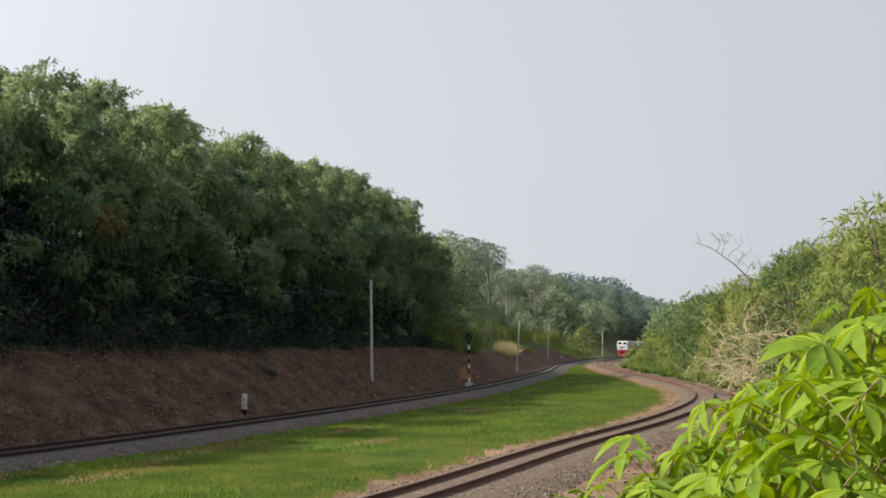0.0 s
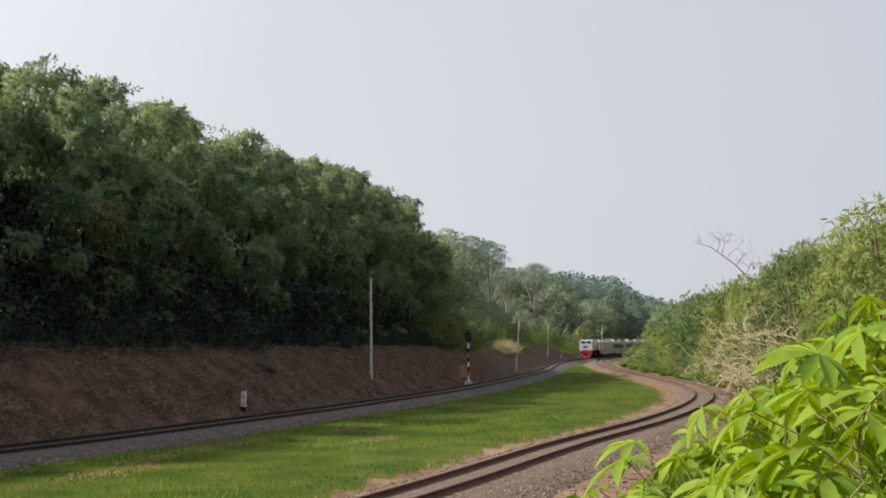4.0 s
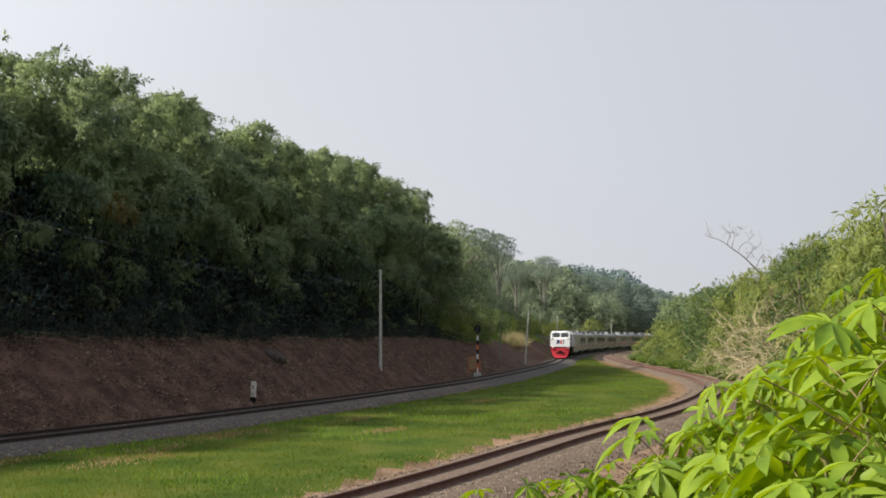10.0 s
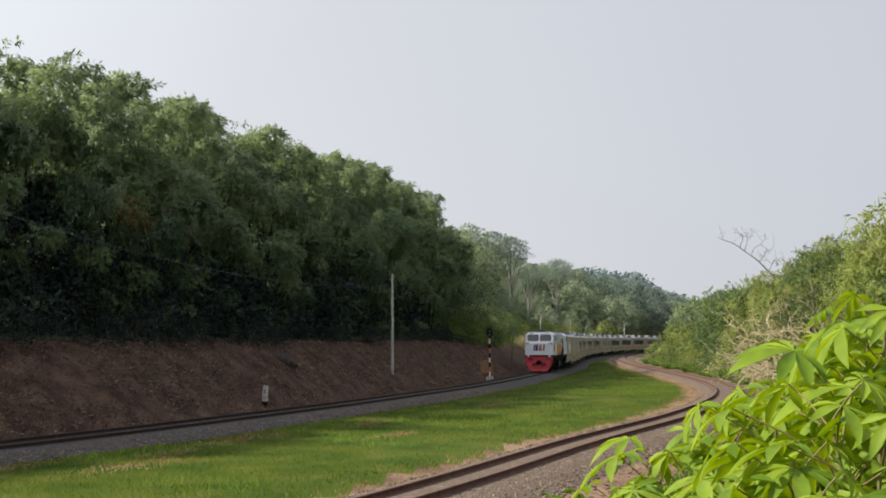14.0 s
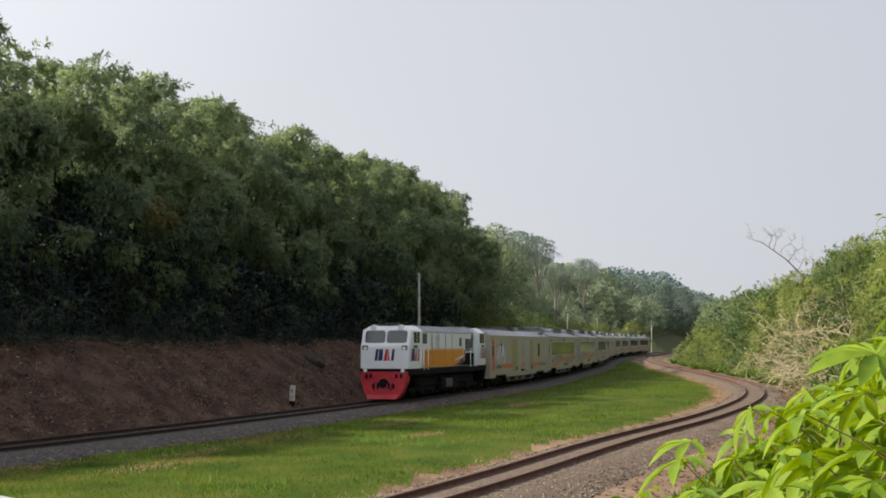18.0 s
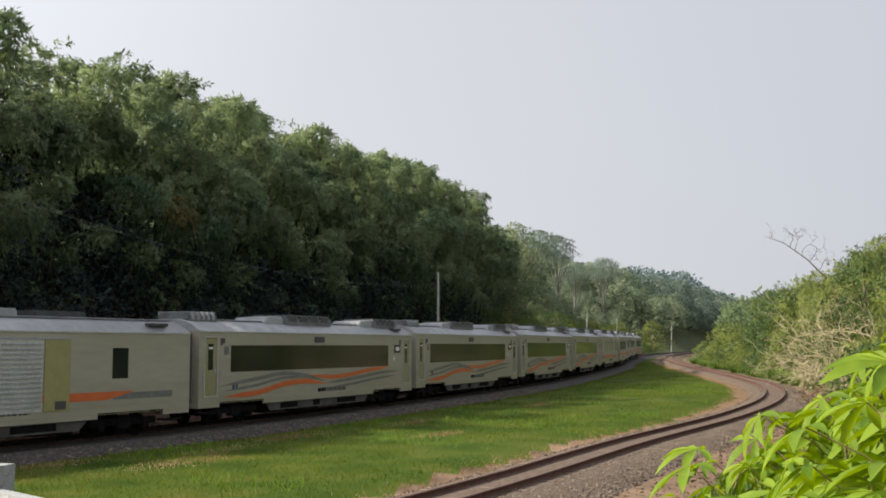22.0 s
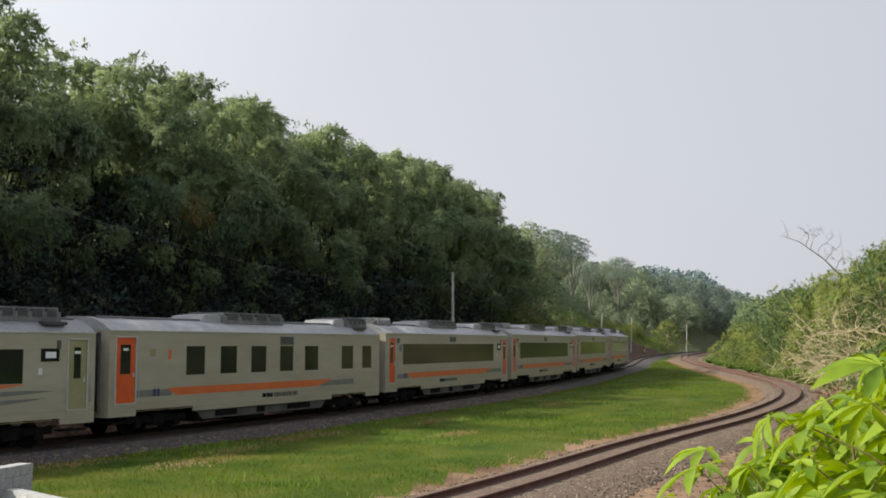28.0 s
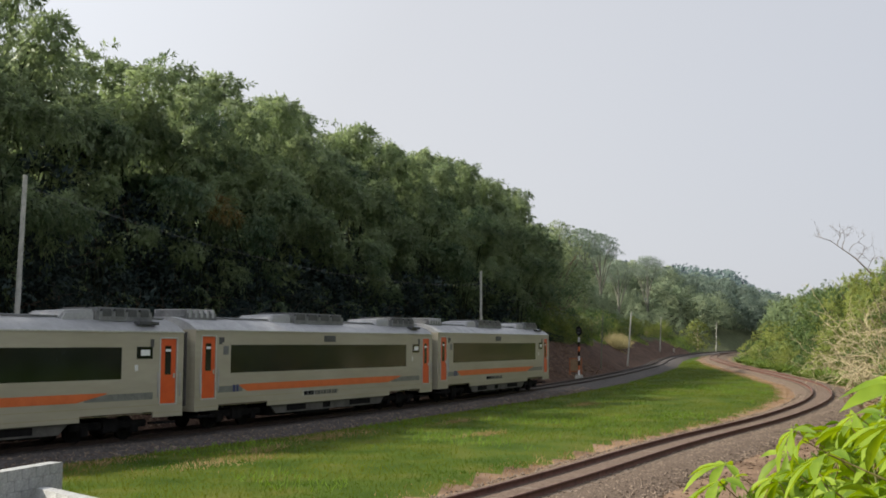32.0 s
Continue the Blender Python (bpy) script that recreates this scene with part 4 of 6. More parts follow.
def meadow():
    rng = np.random.default_rng(9)
    n = 190000
    s = along(A, 18) + (along(A, 185) - along(A, 18)) * rng.uniform(0, 1, n) ** 1.7
    x, y = A.at(s, rng.uniform(2.4, 17, n))
    b, _ = B.side(x, y)
    keep = (b < -2.6 + 0.4 * wave(2.3 * x, 2.3 * y)) & ((wave(0.8 * x, 0.8 * y) > -0.6) | (rng.uniform(0, 1, n) < 0.4))
    xy = np.stack([x, y], 1)[keep]
    grass("meadow_grass", xy, 0.12, M_GRASS, 10, "sunlit bright green rough grass between the tracks", None, 0.5, 0.05)
    n = 26000
    s = along(A, 20) + (along(A, 110) - along(A, 20)) * rng.uniform(0, 1, n) ** 1.6
    x, y = A.at(s, rng.uniform(3.0, 16, n))
    b, _ = B.side(x, y)
    keep = (b < -2.9) & (wave(2.1 * x + 5, 2.1 * y) + 0.6 * wave(0.7 * x, 0.7 * y + 9) > 0.35)
    grass("meadow_tufts", np.stack([x, y], 1)[keep], 0.27, M_WEED, 14, "taller yellow-green grass tufts in the meadow", None, 0.5, 0.06)
    n = 9000
    s = rng.uniform(along(B, 16), along(B, 170), n)
    x, y = B.at(s, -2.3 + rng.normal(0, 0.45, n))
    px, py = [], []
    for cy, ca, r in ((36, 6.4, 0.8), (39, 5.2, 0.6), (44, 4.4, 0.9), (30.5, 4.8, 0.8), (47, 9.0, 0.5), (52, 5.4, 0.5), (66, 6.6, 0.6), (34, 3.6, 0.7)):
        k = int(700 * r)
        u, v = A.at(along(A, cy) + rng.normal(0, 1.6 * r, k), ca + rng.normal(0, 0.55 * r, k))
        px.append(u)
        py.append(v)
    x, y = np.r_[x, np.concatenate(px)], np.r_[y, np.concatenate(py)]
    grass("dry_grass", np.stack([x, y], 1), 0.13, M_DRY, 12, "dry straw-coloured grass along the ballast")
    n = 60000
    s, o = along(A, 20) + (along(A, 118) - along(A, 20)) * rng.uniform(0, 1, n) ** 1.35, rng.uniform(-7.4, -2.7, n)
    x, y = A.at(s, o)
    z = land(x, y) + 0.02
    ax = np.stack([rng.normal(0, 1, n), rng.normal(0, 1, n), rng.normal(0, 0.4, n)], 1)
    L = rng.uniform(0.05, 0.2, n) * (0.55 + 0.45 * (wave(1.7 * x, 1.7 * y) > -0.2))
    tagged(hold("leaf_litter", leaves("leaf_litter", np.stack([x, y, z], 1), ax, L, L * rng.uniform(0.2, 0.5, n), rng, 0.3), M_LITTER), "fallen brown leaves on the cutting slope", "leaf litter", kind="stuff")
    n = 16000
    s, o = rng.uniform(along(A, 128), along(A, 300), n), -rng.uniform(3.0, 9.5, n)
    x, y = A.at(s, o)
    keep = wave(0.5 * x, 0.5 * y) + 0.22 * (-o - 6) > -0.25 + 0.9 * (y < 255)
    grass("slope_grass", np.stack([x, y], 1)[keep], 0.7, M_BLADE, 15, "rough green grass on the far cutting slope", None, 0.6, 0.07)
    n = 5000
    s, o = rng.uniform(along(B, 12), along(B, 60), n), rng.uniform(2.2, 5.2, n)
    x, y = B.at(s, o)
    z = land(x, y) + 0.015
    L = rng.uniform(0.05, 0.16, n)
    tagged(hold("leaf_litter", leaves("leaf_litter", np.stack([x, y, z], 1), np.stack([rng.normal(0, 1, n), rng.normal(0, 1, n), rng.normal(0, 0.3, n)], 1), L, L * rng.uniform(0.15, 0.5, n), rng, 0.3), M_LITTER), "dry brown leaves and stalks beside the ballast", "leaf litter", kind="stuff")
    # clods and small stones on the cutting
    n = 12000
    s, o = along(A, 20) + (along(A, 130) - along(A, 20)) * rng.uniform(0, 1, n) ** 1.3, rng.uniform(-7.2, -2.6, n)
    x, y = A.at(s, o)
    tri = np.array([(0, 2, 4), (2, 1, 4), (1, 3, 4), (3, 0, 4)])
    v = np.array([(1, 0, 0), (-1, 0, 0), (0, 1, 0), (0, -1, 0), (0, 0, 0.8)], float)[None] * rng.uniform(0.5, 1.3, (n, 5, 1)) * rng.uniform(0.03, 0.11, (n, 1, 1)) + np.stack([x, y, land(x, y) - 0.01], 1)[:, None]
    tagged(hold("earth_clods", mesh_of("earth_clods", v.reshape(-1, 3), (np.arange(n)[:, None, None] * 5 + tri[None]).reshape(-1, 3)), M_CLOD), "brown clods and small stones on the cutting slope", "clods", kind="stuff")
    # weeds on the near bank
    n = 34000
    s, o = rng.uniform(along(B, -8), along(B, 50), n), rng.uniform(4.3, 13, n)
    x, y = B.at(s, o)
    keep = (wave(x * 1.4, y * 1.4) > -0.5) & (np.hypot(x, y) > 1.2)
    grass("bank_weeds", np.stack([x, y], 1)[keep], 0.24, M_WEED, 13, "short green weeds on the near bank", None, 0.6, 0.22)


M_GRASS = leafy("grass_blade", (0.044, 0.09, 0.005), (0.115, 0.152, 0.012), (0.15, 0.168, 0.025), 0.3, 0.8, 0.25, 0.04)
M_DRY = leafy("dry_grass_blade", (0.25, 0.16, 0.08), (0.42, 0.3, 0.17), None, 0.3, 0.7)
M_CLOD = surface("brown_clod", (0.035, 0.022, 0.017), (0.15, 0.092, 0.066), 1.5, 0.95, 0, 0.6, 20)
M_LITTER = leafy("leaf_litter", (0.05, 0.03, 0.022), (0.3, 0.22, 0.155), None, 0.1, 0.8, 2.0)


def reeds():
    rng = np.random.default_rng(55)
    for k in range(9):
        x, y = beside(A, along(A, 163 + 2.6 * k), -6.4 - 0.8 * (k % 3))
        h = rng.uniform(1.6, 2.6)
        t = thing("reed_clump", "straw-yellow reed clump drooping over the cutting", "reeds", "reeds beside the line", at=pose(x, y, ground_z(x, y)))
        n = 260
        an, rr = rng.uniform(0, 6.28, n), rng.uniform(0.5, 1.0) * np.sqrt(rng.uniform(0, 1, n))
        c = np.stack([np.cos(an) * rr, np.sin(an) * rr, np.full(n, -0.1)], 1)
        ax = np.stack([np.cos(an) * 0.4 + 0.5, np.sin(an) * 0.4, np.full(n, 0.75)], 1) + rng.normal(0, 0.4, (n, 3))
        hold("reed_tuft", leaves("reed_tuft", c, ax, rng.uniform(0.3, 1.0, n) * h, 0.06, rng), M_STRAW, t)["kind"] = "stuff"
    # broad green blades along the foot of the bank
    kinds = []
    for k in range(3):
        x, y = beside(B, along(B, 92 + 9 * k), 3.9)
        t = thing("grass_tussock", "tall arching bright green grass tussock at the foot of the bank", "grass tussock", "tussocks along the bank", at=pose(x, y, ground_z(x, y)))
        n = 170
        an, rr = rng.uniform(0, 6.28, n), 0.45 * np.sqrt(rng.uniform(0, 1, n))
        blades = []
        for a, r, lift, long in zip(an, rr, rng.uniform(0.5, 1.6, n), rng.uniform(0.7, 1.7, n)):
            d, side = np.array([math.cos(a), math.sin(a), 0]), np.array([-math.sin(a), math.cos(a), 0])
            u = np.linspace(0, 1, 5)[:, None]
            mid = d * r + d * (long * 0.75 * u**1.3) + np.array([0, 0, 1.0]) * (long * (lift * u - (0.35 + 0.35 * lift) * u**2) * 0.9)
            w = 0.045 * (1 - u**2) + 0.004
            blades.append(np.stack([mid - side * w, mid + side * w], 1))
        v = np.concatenate(blades).reshape(n, 5, 2, 3)
        q = (np.arange(n)[:, None] * 10 + np.arange(4)[None] * 2).ravel()
        hold("blade_tuft", mesh_of("blade_tuft", v.reshape(-1, 3), np.stack([q, q + 1, q + 3, q + 2], 1), True), M_BLADE, t)["kind"] = "stuff"
        kinds.append(t)
    rnd = random.Random(41)
    spread(kinds, [(*beside(B, sv + rnd.uniform(-0.5, 0.5), rnd.choice((3.4, 4.3, 5.2)) + rnd.uniform(-0.3, 0.3)), rnd.choice((0.7, 1.0, 1.2))) for sv in np.arange(along(B, 84), along(B, 180), 1.3)], 42, 0.75, 1.15, 0.05)
    # dead wood thrown down beside the bend
    g = np.random.default_rng(43)
    for y, off, size in ((68, 2.0, 1.1), (71, 2.3, 1.3), (74, 2.5, 1.2), (65.5, 2.4, 1.0), (77, 3.2, 1.1)):
        x, yy = beside(B, along(B, y), off)
        t = thing("dead_wood_pile", "low heap of brown dead branches beside the track", "dead wood", "dead wood beside the bend", at=pose(x, yy, ground_z(x, yy)))
        for k in range(6):
            o = []
            branching(g, np.array([g.normal(0, 0.5), g.normal(0, 0.5), 0.05]), unit(np.array([g.normal(0, 1), g.normal(0, 1), g.uniform(0.15, 0.7)])), size, 0.045, 1, o, 1.2)
            for piece in o:
                hold("branch", tubes("branch", [piece], 4), M_DEADWOOD, t)
    x, y = 35.4, 278.0
    plant("pale_bush", "stem", tree_meshes(66, 6.6, 3.4, 20, 70, 0.5, 0.0), M_TWIG, M_SHRUB3, "pale sunlit green bush beside the far track", "bush", "", pose(x, y, ground_z(x, y)))


bamboo_wood()
undergrowth()
woods()
bank()
reeds()
meadow()

# ---- train ----
CAR, PITCH = 18.7, 19.6  # length of a body, and from coupling to coupling


def side_window_body(openings, half=1.4, sill=0.62, eave=3.35, long=CAR, floor=0.8):
    """A car's shell with openings (x0, x1, z0, z1) cut through both sides; x runs back from the front end."""
    bm = bmesh.new()
    seen = {}

    def vert(x, y, z):
        k = (round(x, 4), round(y, 4), round(z, 4))
        if k not in seen:
            seen[k] = bm.verts.new(k)
        return seen[k]
    xs = sorted({0.0, long, *[o[0] for o in openings], *[o[1] for o in openings]})
    zs = sorted({sill, eave, *[o[2] for o in openings], *[o[3] for o in openings]})
    for y in (half, -half):
        for a, b in zip(xs, xs[1:]):
            for c, d in zip(zs, zs[1:]):
                if any(o[0] <= a + 1e-6 and o[1] >= b - 1e-6 and o[2] <= c + 1e-6 and o[3] >= d - 1e-6 for o in openings):
                    continue
                bm.faces.new([vert(-x, y, z) for x, z in ((a, c), (b, c), (b, d), (a, d))])
    for x in (0.0, long):
        for c, d in zip(zs, zs[1:]):
            bm.faces.new([vert(-x, y, z) for y, z in ((half, c), (-half, c), (-half, d), (half, d))])
    for a, b in zip(xs, xs[1:]):
        bm.faces.new([vert(-x, y, floor) for x, y in ((a, half), (b, half), (b, -half), (a, -half))])
    bmesh.ops.recalc_face_normals(bm, faces=bm.faces)
    bmesh.ops.solidify(bm, geom=list(bm.faces), thickness=0.06)
    return bm


def arc_roof(x0, x1, half, eave, crown, n=10):
    prof = [(half + 0.02, eave - 0.02)]
    for k in range(n + 1):
        u = -1 + 2 * k / n
        y = -u * half
        prof.append((y, eave + (crown - eave) * (1 - abs(u) ** 2.6)))
    prof.append((-half - 0.02, eave - 0.02))
    bm = bmesh.new()
    rings = [[bm.verts.new((x, y, z)) for y, z in prof] for x in (x0, x1)]
    for k in range(len(prof) - 1):
        f = bm.faces.new((rings[0][k], rings[0][k + 1], rings[1][k + 1], rings[1][k]))
        f.smooth = True
    bm.faces.new(rings[0])
    bm.faces.new(rings[1][::-1])
    bmesh.ops.recalc_face_normals(bm, faces=bm.faces)
    return bm


def cylinder(bm, x, y, z, r, depth, axis="Y", seg=20):
    rot = {"Y": Matrix.Rotation(math.pi / 2, 4, "X"), "X": Matrix.Rotation(math.pi / 2, 4, "Y"), "Z": Matrix()}[axis]
    bmesh.ops.create_cone(bm, cap_ends=True, segments=seg, radius1=r, radius2=r, depth=depth, matrix=Matrix.Translation((x, y, z)) @ rot)
    return bm


def bogie(parent, x, axles=(-1.05, 1.05), r=0.4, label="black steel bogie"):
    f = bmesh.new()
    reach = max(axles) + 0.55
    for y in (-0.98, 0.98):
        box(f, x - reach, x + reach, y - 0.08, y + 0.08, 0.42, 0.66, 0.03)
        for a in axles:
            box(f, x + a - 0.16, x + a + 0.16, y - 0.13, y + 0.13, 0.26, 0.56, 0.03)
        box(f, x - 0.35, x + 0.35, y - 0.12, y + 0.12, 0.3, 0.75, 0.04)
    box(f, x - 0.25, x + 0.25, -0.95, 0.95, 0.45, 0.7)
    b = part("bogie", f, M_BLACK, parent, label)
    for a in axles:
        w = bmesh.new()
        for y in (-0.57, 0.57):
            cylinder(w, x + a, y, r, r, 0.12)
        cylinder(w, x + a, 0, r, 0.07, 1.3, seg=10)
        part("wheelset", w, M_BLACK, b)


def strip(bm, pts, y):
    """A flat painted band on a side: pts of (x, low, high), standing off the wall at y."""
    lo = [bm.verts.new((-x, y, a)) for x, a, b in pts]
    hi = [bm.verts.new((-x, y, b)) for x, a, b in pts]
    for k in range(len(pts) - 1):
        bm.faces.new((lo[k + 1], lo[k], hi[k], hi[k + 1]))
    return bm


def lifted(z):
    """Heights above the rails: the drawn ones, eased up to the true body height."""
    return 0.075 + 1.04 * z + 0.3 * max(0.0, z - 3.4)


def coach(kind, label):
    """kind: wave, stripe, small (seven small windows) or van."""
    t = thing("railway_coach", label, "railway coach", "coaches of the train")
    doors = [(0.36, 1.14), (17.62, 18.36)]
    wz = (1.86, 2.84)
    if kind == "small":
        wins = [(4.0, 5.1), (6.05, 7.1), (8.05, 9.1), (10.1, 11.1), (12.0, 13.1), (15.1, 16.15)]
        doors = [(0.32, 1.28)]
        wins.append((17.0, 17.9))
    elif kind == "van":
        wins = [(2.45, 3.35), (14.85, 15.6)]
        doors = [(0.36, 1.14)]
    else:
        wins = [(2.05, 15.92)]
    holes = [(a, b, *wz) for a, b in wins] + [(a, b, 1.04, 3.12) for a, b in doors]
    notches = [(1.35, 4.45, 0.62, 0.8), (CAR - 4.45, CAR - 1.35, 0.62, 0.8)]
    part("body", side_window_body(holes + notches), M_STEEL, t)
    sk = part("skirt_panel", extruded([(-4.75, 0.63), (-5.15, 0.3), (-13.55, 0.3), (-13.95, 0.63)], 1.24, 1.3), M_SKIRT, t, "weathered grey skirt panel")
    for a, b in ((5.9, 7.3), (8.6, 9.2), (10.8, 12.6)):
        part("skirt_grille", boxed(-b, -a, 1.295, 1.312, 0.36, 0.58, 0.008), M_BLACK, sk, "black grille in the skirt")
    for a, b in ((0.25, 1.2), (CAR - 1.2, CAR - 0.25)):
        part("door_step", boxed(-b, -a, 1.0, 1.34, 0.4, 0.46), M_BLACK, t)
    part("roof", arc_roof(-CAR, 0, 1.4, 3.35, 3.7), M_ROOF, t, "light grey curved roof")
    for a, b in wins:
        for y in (1.355, -1.385):
            part("window", boxed(-b, -a, y, y + 0.03, *wz), M_GLASS, t, "dark tinted window")
    dm = M_DOOR if kind in ("stripe", "small", "van") else M_STEEL2
    for a, b in doors:
        for y in (1.35, -1.38):
            d = part("door", boxed(-b, -a, y, y + 0.03, 1.04, 3.12, 0.01), dm, t, "orange door" if dm is M_DOOR else "steel grey door")
            if y > 0:
                part("door_window", boxed(-b + 0.22, -a - 0.22, y + 0.012, y + 0.034, 1.95, 2.9, 0.01), M_GLASS, d)
                fr = bmesh.new()
                for x0, x1, z0, z1 in ((-b - 0.05, -b, 1.0, 3.16), (-a, -a + 0.05, 1.0, 3.16), (-b, -a, 3.12, 3.16), (-b, -a, 1.0, 1.04)):
                    box(fr, x0, x1, 1.4, 1.42, z0, z1)
                part("door_frame", fr, M_PALE, t, "pale metal door frame")
                part("door_sign", boxed(-(a + b) / 2 - 0.12, -(a + b) / 2 + 0.12, y + 0.034, y + 0.04, 2.7, 2.78), M_WHITE, d, "small white sign in the door window")
                part("door_handle", boxed(-b + 0.06, -b + 0.13, y + 0.03, y + 0.07, 1.85, 2.0, 0.01), M_PALE, d, "pale door handle")
    Y = 1.4045
    if kind == "wave":
        def flow(way, w, slim0=1.5, slim1=1.5):
            c = spline(way, 10)
            a, b = c[0, 0], c[-1, 0]
            return [(x, z - h, z + h) for x, z in c for h in [w / 2 * min(1.0, (x - a) / slim0 + 0.05, (b - x) / slim1 + 0.05)]]
        for name, label, mat, w, off, way in (
                ("orange_wave", "orange wave stripe", M_ORANGE, 0.2, 0.01, [(1.6, 0.96), (4.2, 1.07), (5.9, 1.3), (7.7, 1.38), (9.6, 1.22)]),
                ("orange_wave", "orange wave stripe", M_ORANGE, 0.17, 0.012, [(8.0, 1.62), (10.2, 1.5), (11.7, 1.55), (13.2, 1.68), (16.0, 1.84)]),
                ("grey_wave", "grey wave stripe", M_GREY, 0.15, 0.004, [(1.4, 1.36), (4.0, 1.58), (6.2, 1.73), (7.9, 1.58), (9.6, 1.32)]),
                ("grey_wave", "grey wave stripe", M_GREY, 0.1, 0.006, [(1.4, 1.16), (4.0, 1.34), (6.0, 1.56), (7.6, 1.55), (9.0, 1.42)]),
                ("grey_wave", "grey wave stripe", M_GREY, 0.13, 0.002, [(9.4, 1.24), (11.4, 1.33), (13.2, 1.44), (15.0, 1.57), (17.1, 1.62)]),
                ("grey_wave", "grey wave stripe", M_GREY, 0.11, 0.008, [(10.0, 1.06), (12.0, 1.14), (14.0, 1.28), (16.8, 1.42)])):
            part(name, strip(bmesh.new(), flow(way, w), Y + off), mat, t, label)
    else:
        a, b = (2.6, 15.3) if kind == "stripe" else (3.0, 14.2)
        if kind == "van":
            a, b = 2.9, 15.8
        part("orange_stripe", strip(bmesh.new(), [(a, 1.4, 1.44), (a + 0.5, 1.2, 1.46), (b - 1.2, 1.2, 1.46), (b, 1.42, 1.46)], Y + 0.004), M_ORANGE, t, "straight orange stripe")
        part("grey_stripe", strip(bmesh.new(), [(b - 0.9, 1.2, 1.4), (b + 2, 1.2, 1.42)], Y), M_GREY, t)
        part("grey_stripe", strip(bmesh.new(), [(1.3, 1.2, 1.42), (a + 0.2, 1.2, 1.42)], Y), M_GREY, t)
    for x in (2.9 * 1.0 + 0.0, CAR - 2.9):
        bogie(t, -x)
    for a, b, z in ((5.0, 6.6, 0.3), (7.2, 9.4, 0.25), (10.0, 11.2, 0.34), (11.9, 13.4, 0.3)):
        part("underframe_box", boxed(-b, -a, -1.15, 1.15, z, 0.64, 0.03), M_BLACK, t)
    units = {"van": (), "small": ((5.7, 6.9, 11.2), (15.3, 16.4, 18.4))}.get(kind, ((5.4, 6.9, 10.95), (13.9, 15.3, 17.8)))
    for a, m, b in units:
        f = extruded([(-a, 3.62), (-a - 0.18, 3.82), (-m, 3.88), (-m, 3.5), (-a, 3.5)], -0.8, 0.8, 0.06)
        part("cooler_fairing", f, M_ROOF, t, "grey cooler fairing")
        c = part("roof_cooler", boxed(-b, -m, -0.9, 0.9, 3.5, 3.93, 0.1), M_AC, t, "grey roof cooling unit")
        step = (b - m - 0.3) / 4
        for k in range(4):
            part("fan_grille", boxed(-m - 0.2 - step * k - step * 0.75, -m - 0.2 - step * k, -0.92, 0.92, 3.68, 3.89, 0.03), M_DARKGREY, c, "dark cooling grille")
    if kind in ("wave", "stripe"):
        e = part("end_cooler", boxed(-2.1, -0.3, -0.75, 0.75, 3.5, 3.88, 0.08), M_AC, t, "ribbed grey roof unit")
        for k in range(5):
            part("rib", boxed(-0.55 - 0.33 * k, -0.42 - 0.33 * k, -0.77, 0.77, 3.68, 3.905), M_ROOF, e)
    part("rain_gutter", boxed(-CAR, 0, 1.4, 1.43, 3.31, 3.35), M_PALE, t, "pale rain gutter")
    for y in (-0.62, 0.62):
        hold("roof_conduit", tubes("roof_conduit", [(np.array([(-0.2, y, 3.69), (-6.0, y, 3.69), (-12.0, y, 3.69), (-CAR + 0.2, y, 3.69)]), 0.03)], 6), M_AC, t)
    part("roof_plate", boxed(-CAR + 1.0, -CAR + 1.9, 0.95, 1.25, 3.52, 3.6, 0.02), M_DARKGREY, t, "dark plate on the roof edge")
    for x0, x1 in ((1.35, 1.5), (CAR - 1.55, CAR - 1.4)):
        if kind in ("wave", "stripe"):
            part("side_lamp", boxed(-x1, -x0, 1.4, 1.42, 2.85, 3.1), M_BAR, t)
    if kind in ("wave", "stripe"):
        part("destination_board", boxed(-9.4, -8.5, 1.4, 1.412, 2.95, 3.2), M_DARKGREY, t, "dark destination board")
        tw = part("toilet_window", boxed(-17.25, -16.55, 1.4, 1.412, 2.48, 2.86), M_GLASS, t, "small dark window with a white sign")
        part("window_sign", boxed(-17.12, -16.72, 1.412, 1.418, 2.58, 2.76), M_WHITE, tw)
        bars("notice_bars", t, Matrix.Translation((-16.55, 1.402, 2.2)) @ Euler((math.pi / 2, 0, math.pi)).to_matrix().to_4x4(), 0.14, 0.2, 2, M_WHITE, 5)
        part("control_panel", boxed(-1.9, -1.6, 1.4, 1.412, 2.5, 2.8, 0.01), M_AC, t, "grey vent plate")
        part("door_lamp", boxed(-1.62, -1.46, 1.4, 1.43, 2.92, 3.1, 0.01), M_BELLOWS, t, "dark door lamp")
    if kind == "small":
        part("destination_board", boxed(-11.1, -10.1, 1.4, 1.412, 2.88, 3.2), M_DARKGREY, t, "dark destination board")
        part("control_panel", boxed(-2.3, -2.0, 1.4, 1.412, 2.5, 2.75, 0.01), M_STEEL2, t)
        part("warning_sign", boxed(-3.15, -3.0, 1.4, 1.406, 2.4, 2.72), M_ORANGE, t)
    bars("coach_number", t, Matrix.Translation((-8.35 if kind == "stripe" else -10.2, 1.403, 0.98)) @ Euler((math.pi / 2, 0, math.pi)).to_matrix().to_4x4(), 2.6, 0.17, 12, M_BAR, 6)
    part("number_plate", boxed(-(7.8 if kind == "stripe" else 9.65), -(6.9 if kind == "stripe" else 8.75), 1.4, 1.402, 0.88, 1.09), M_PALE, t)
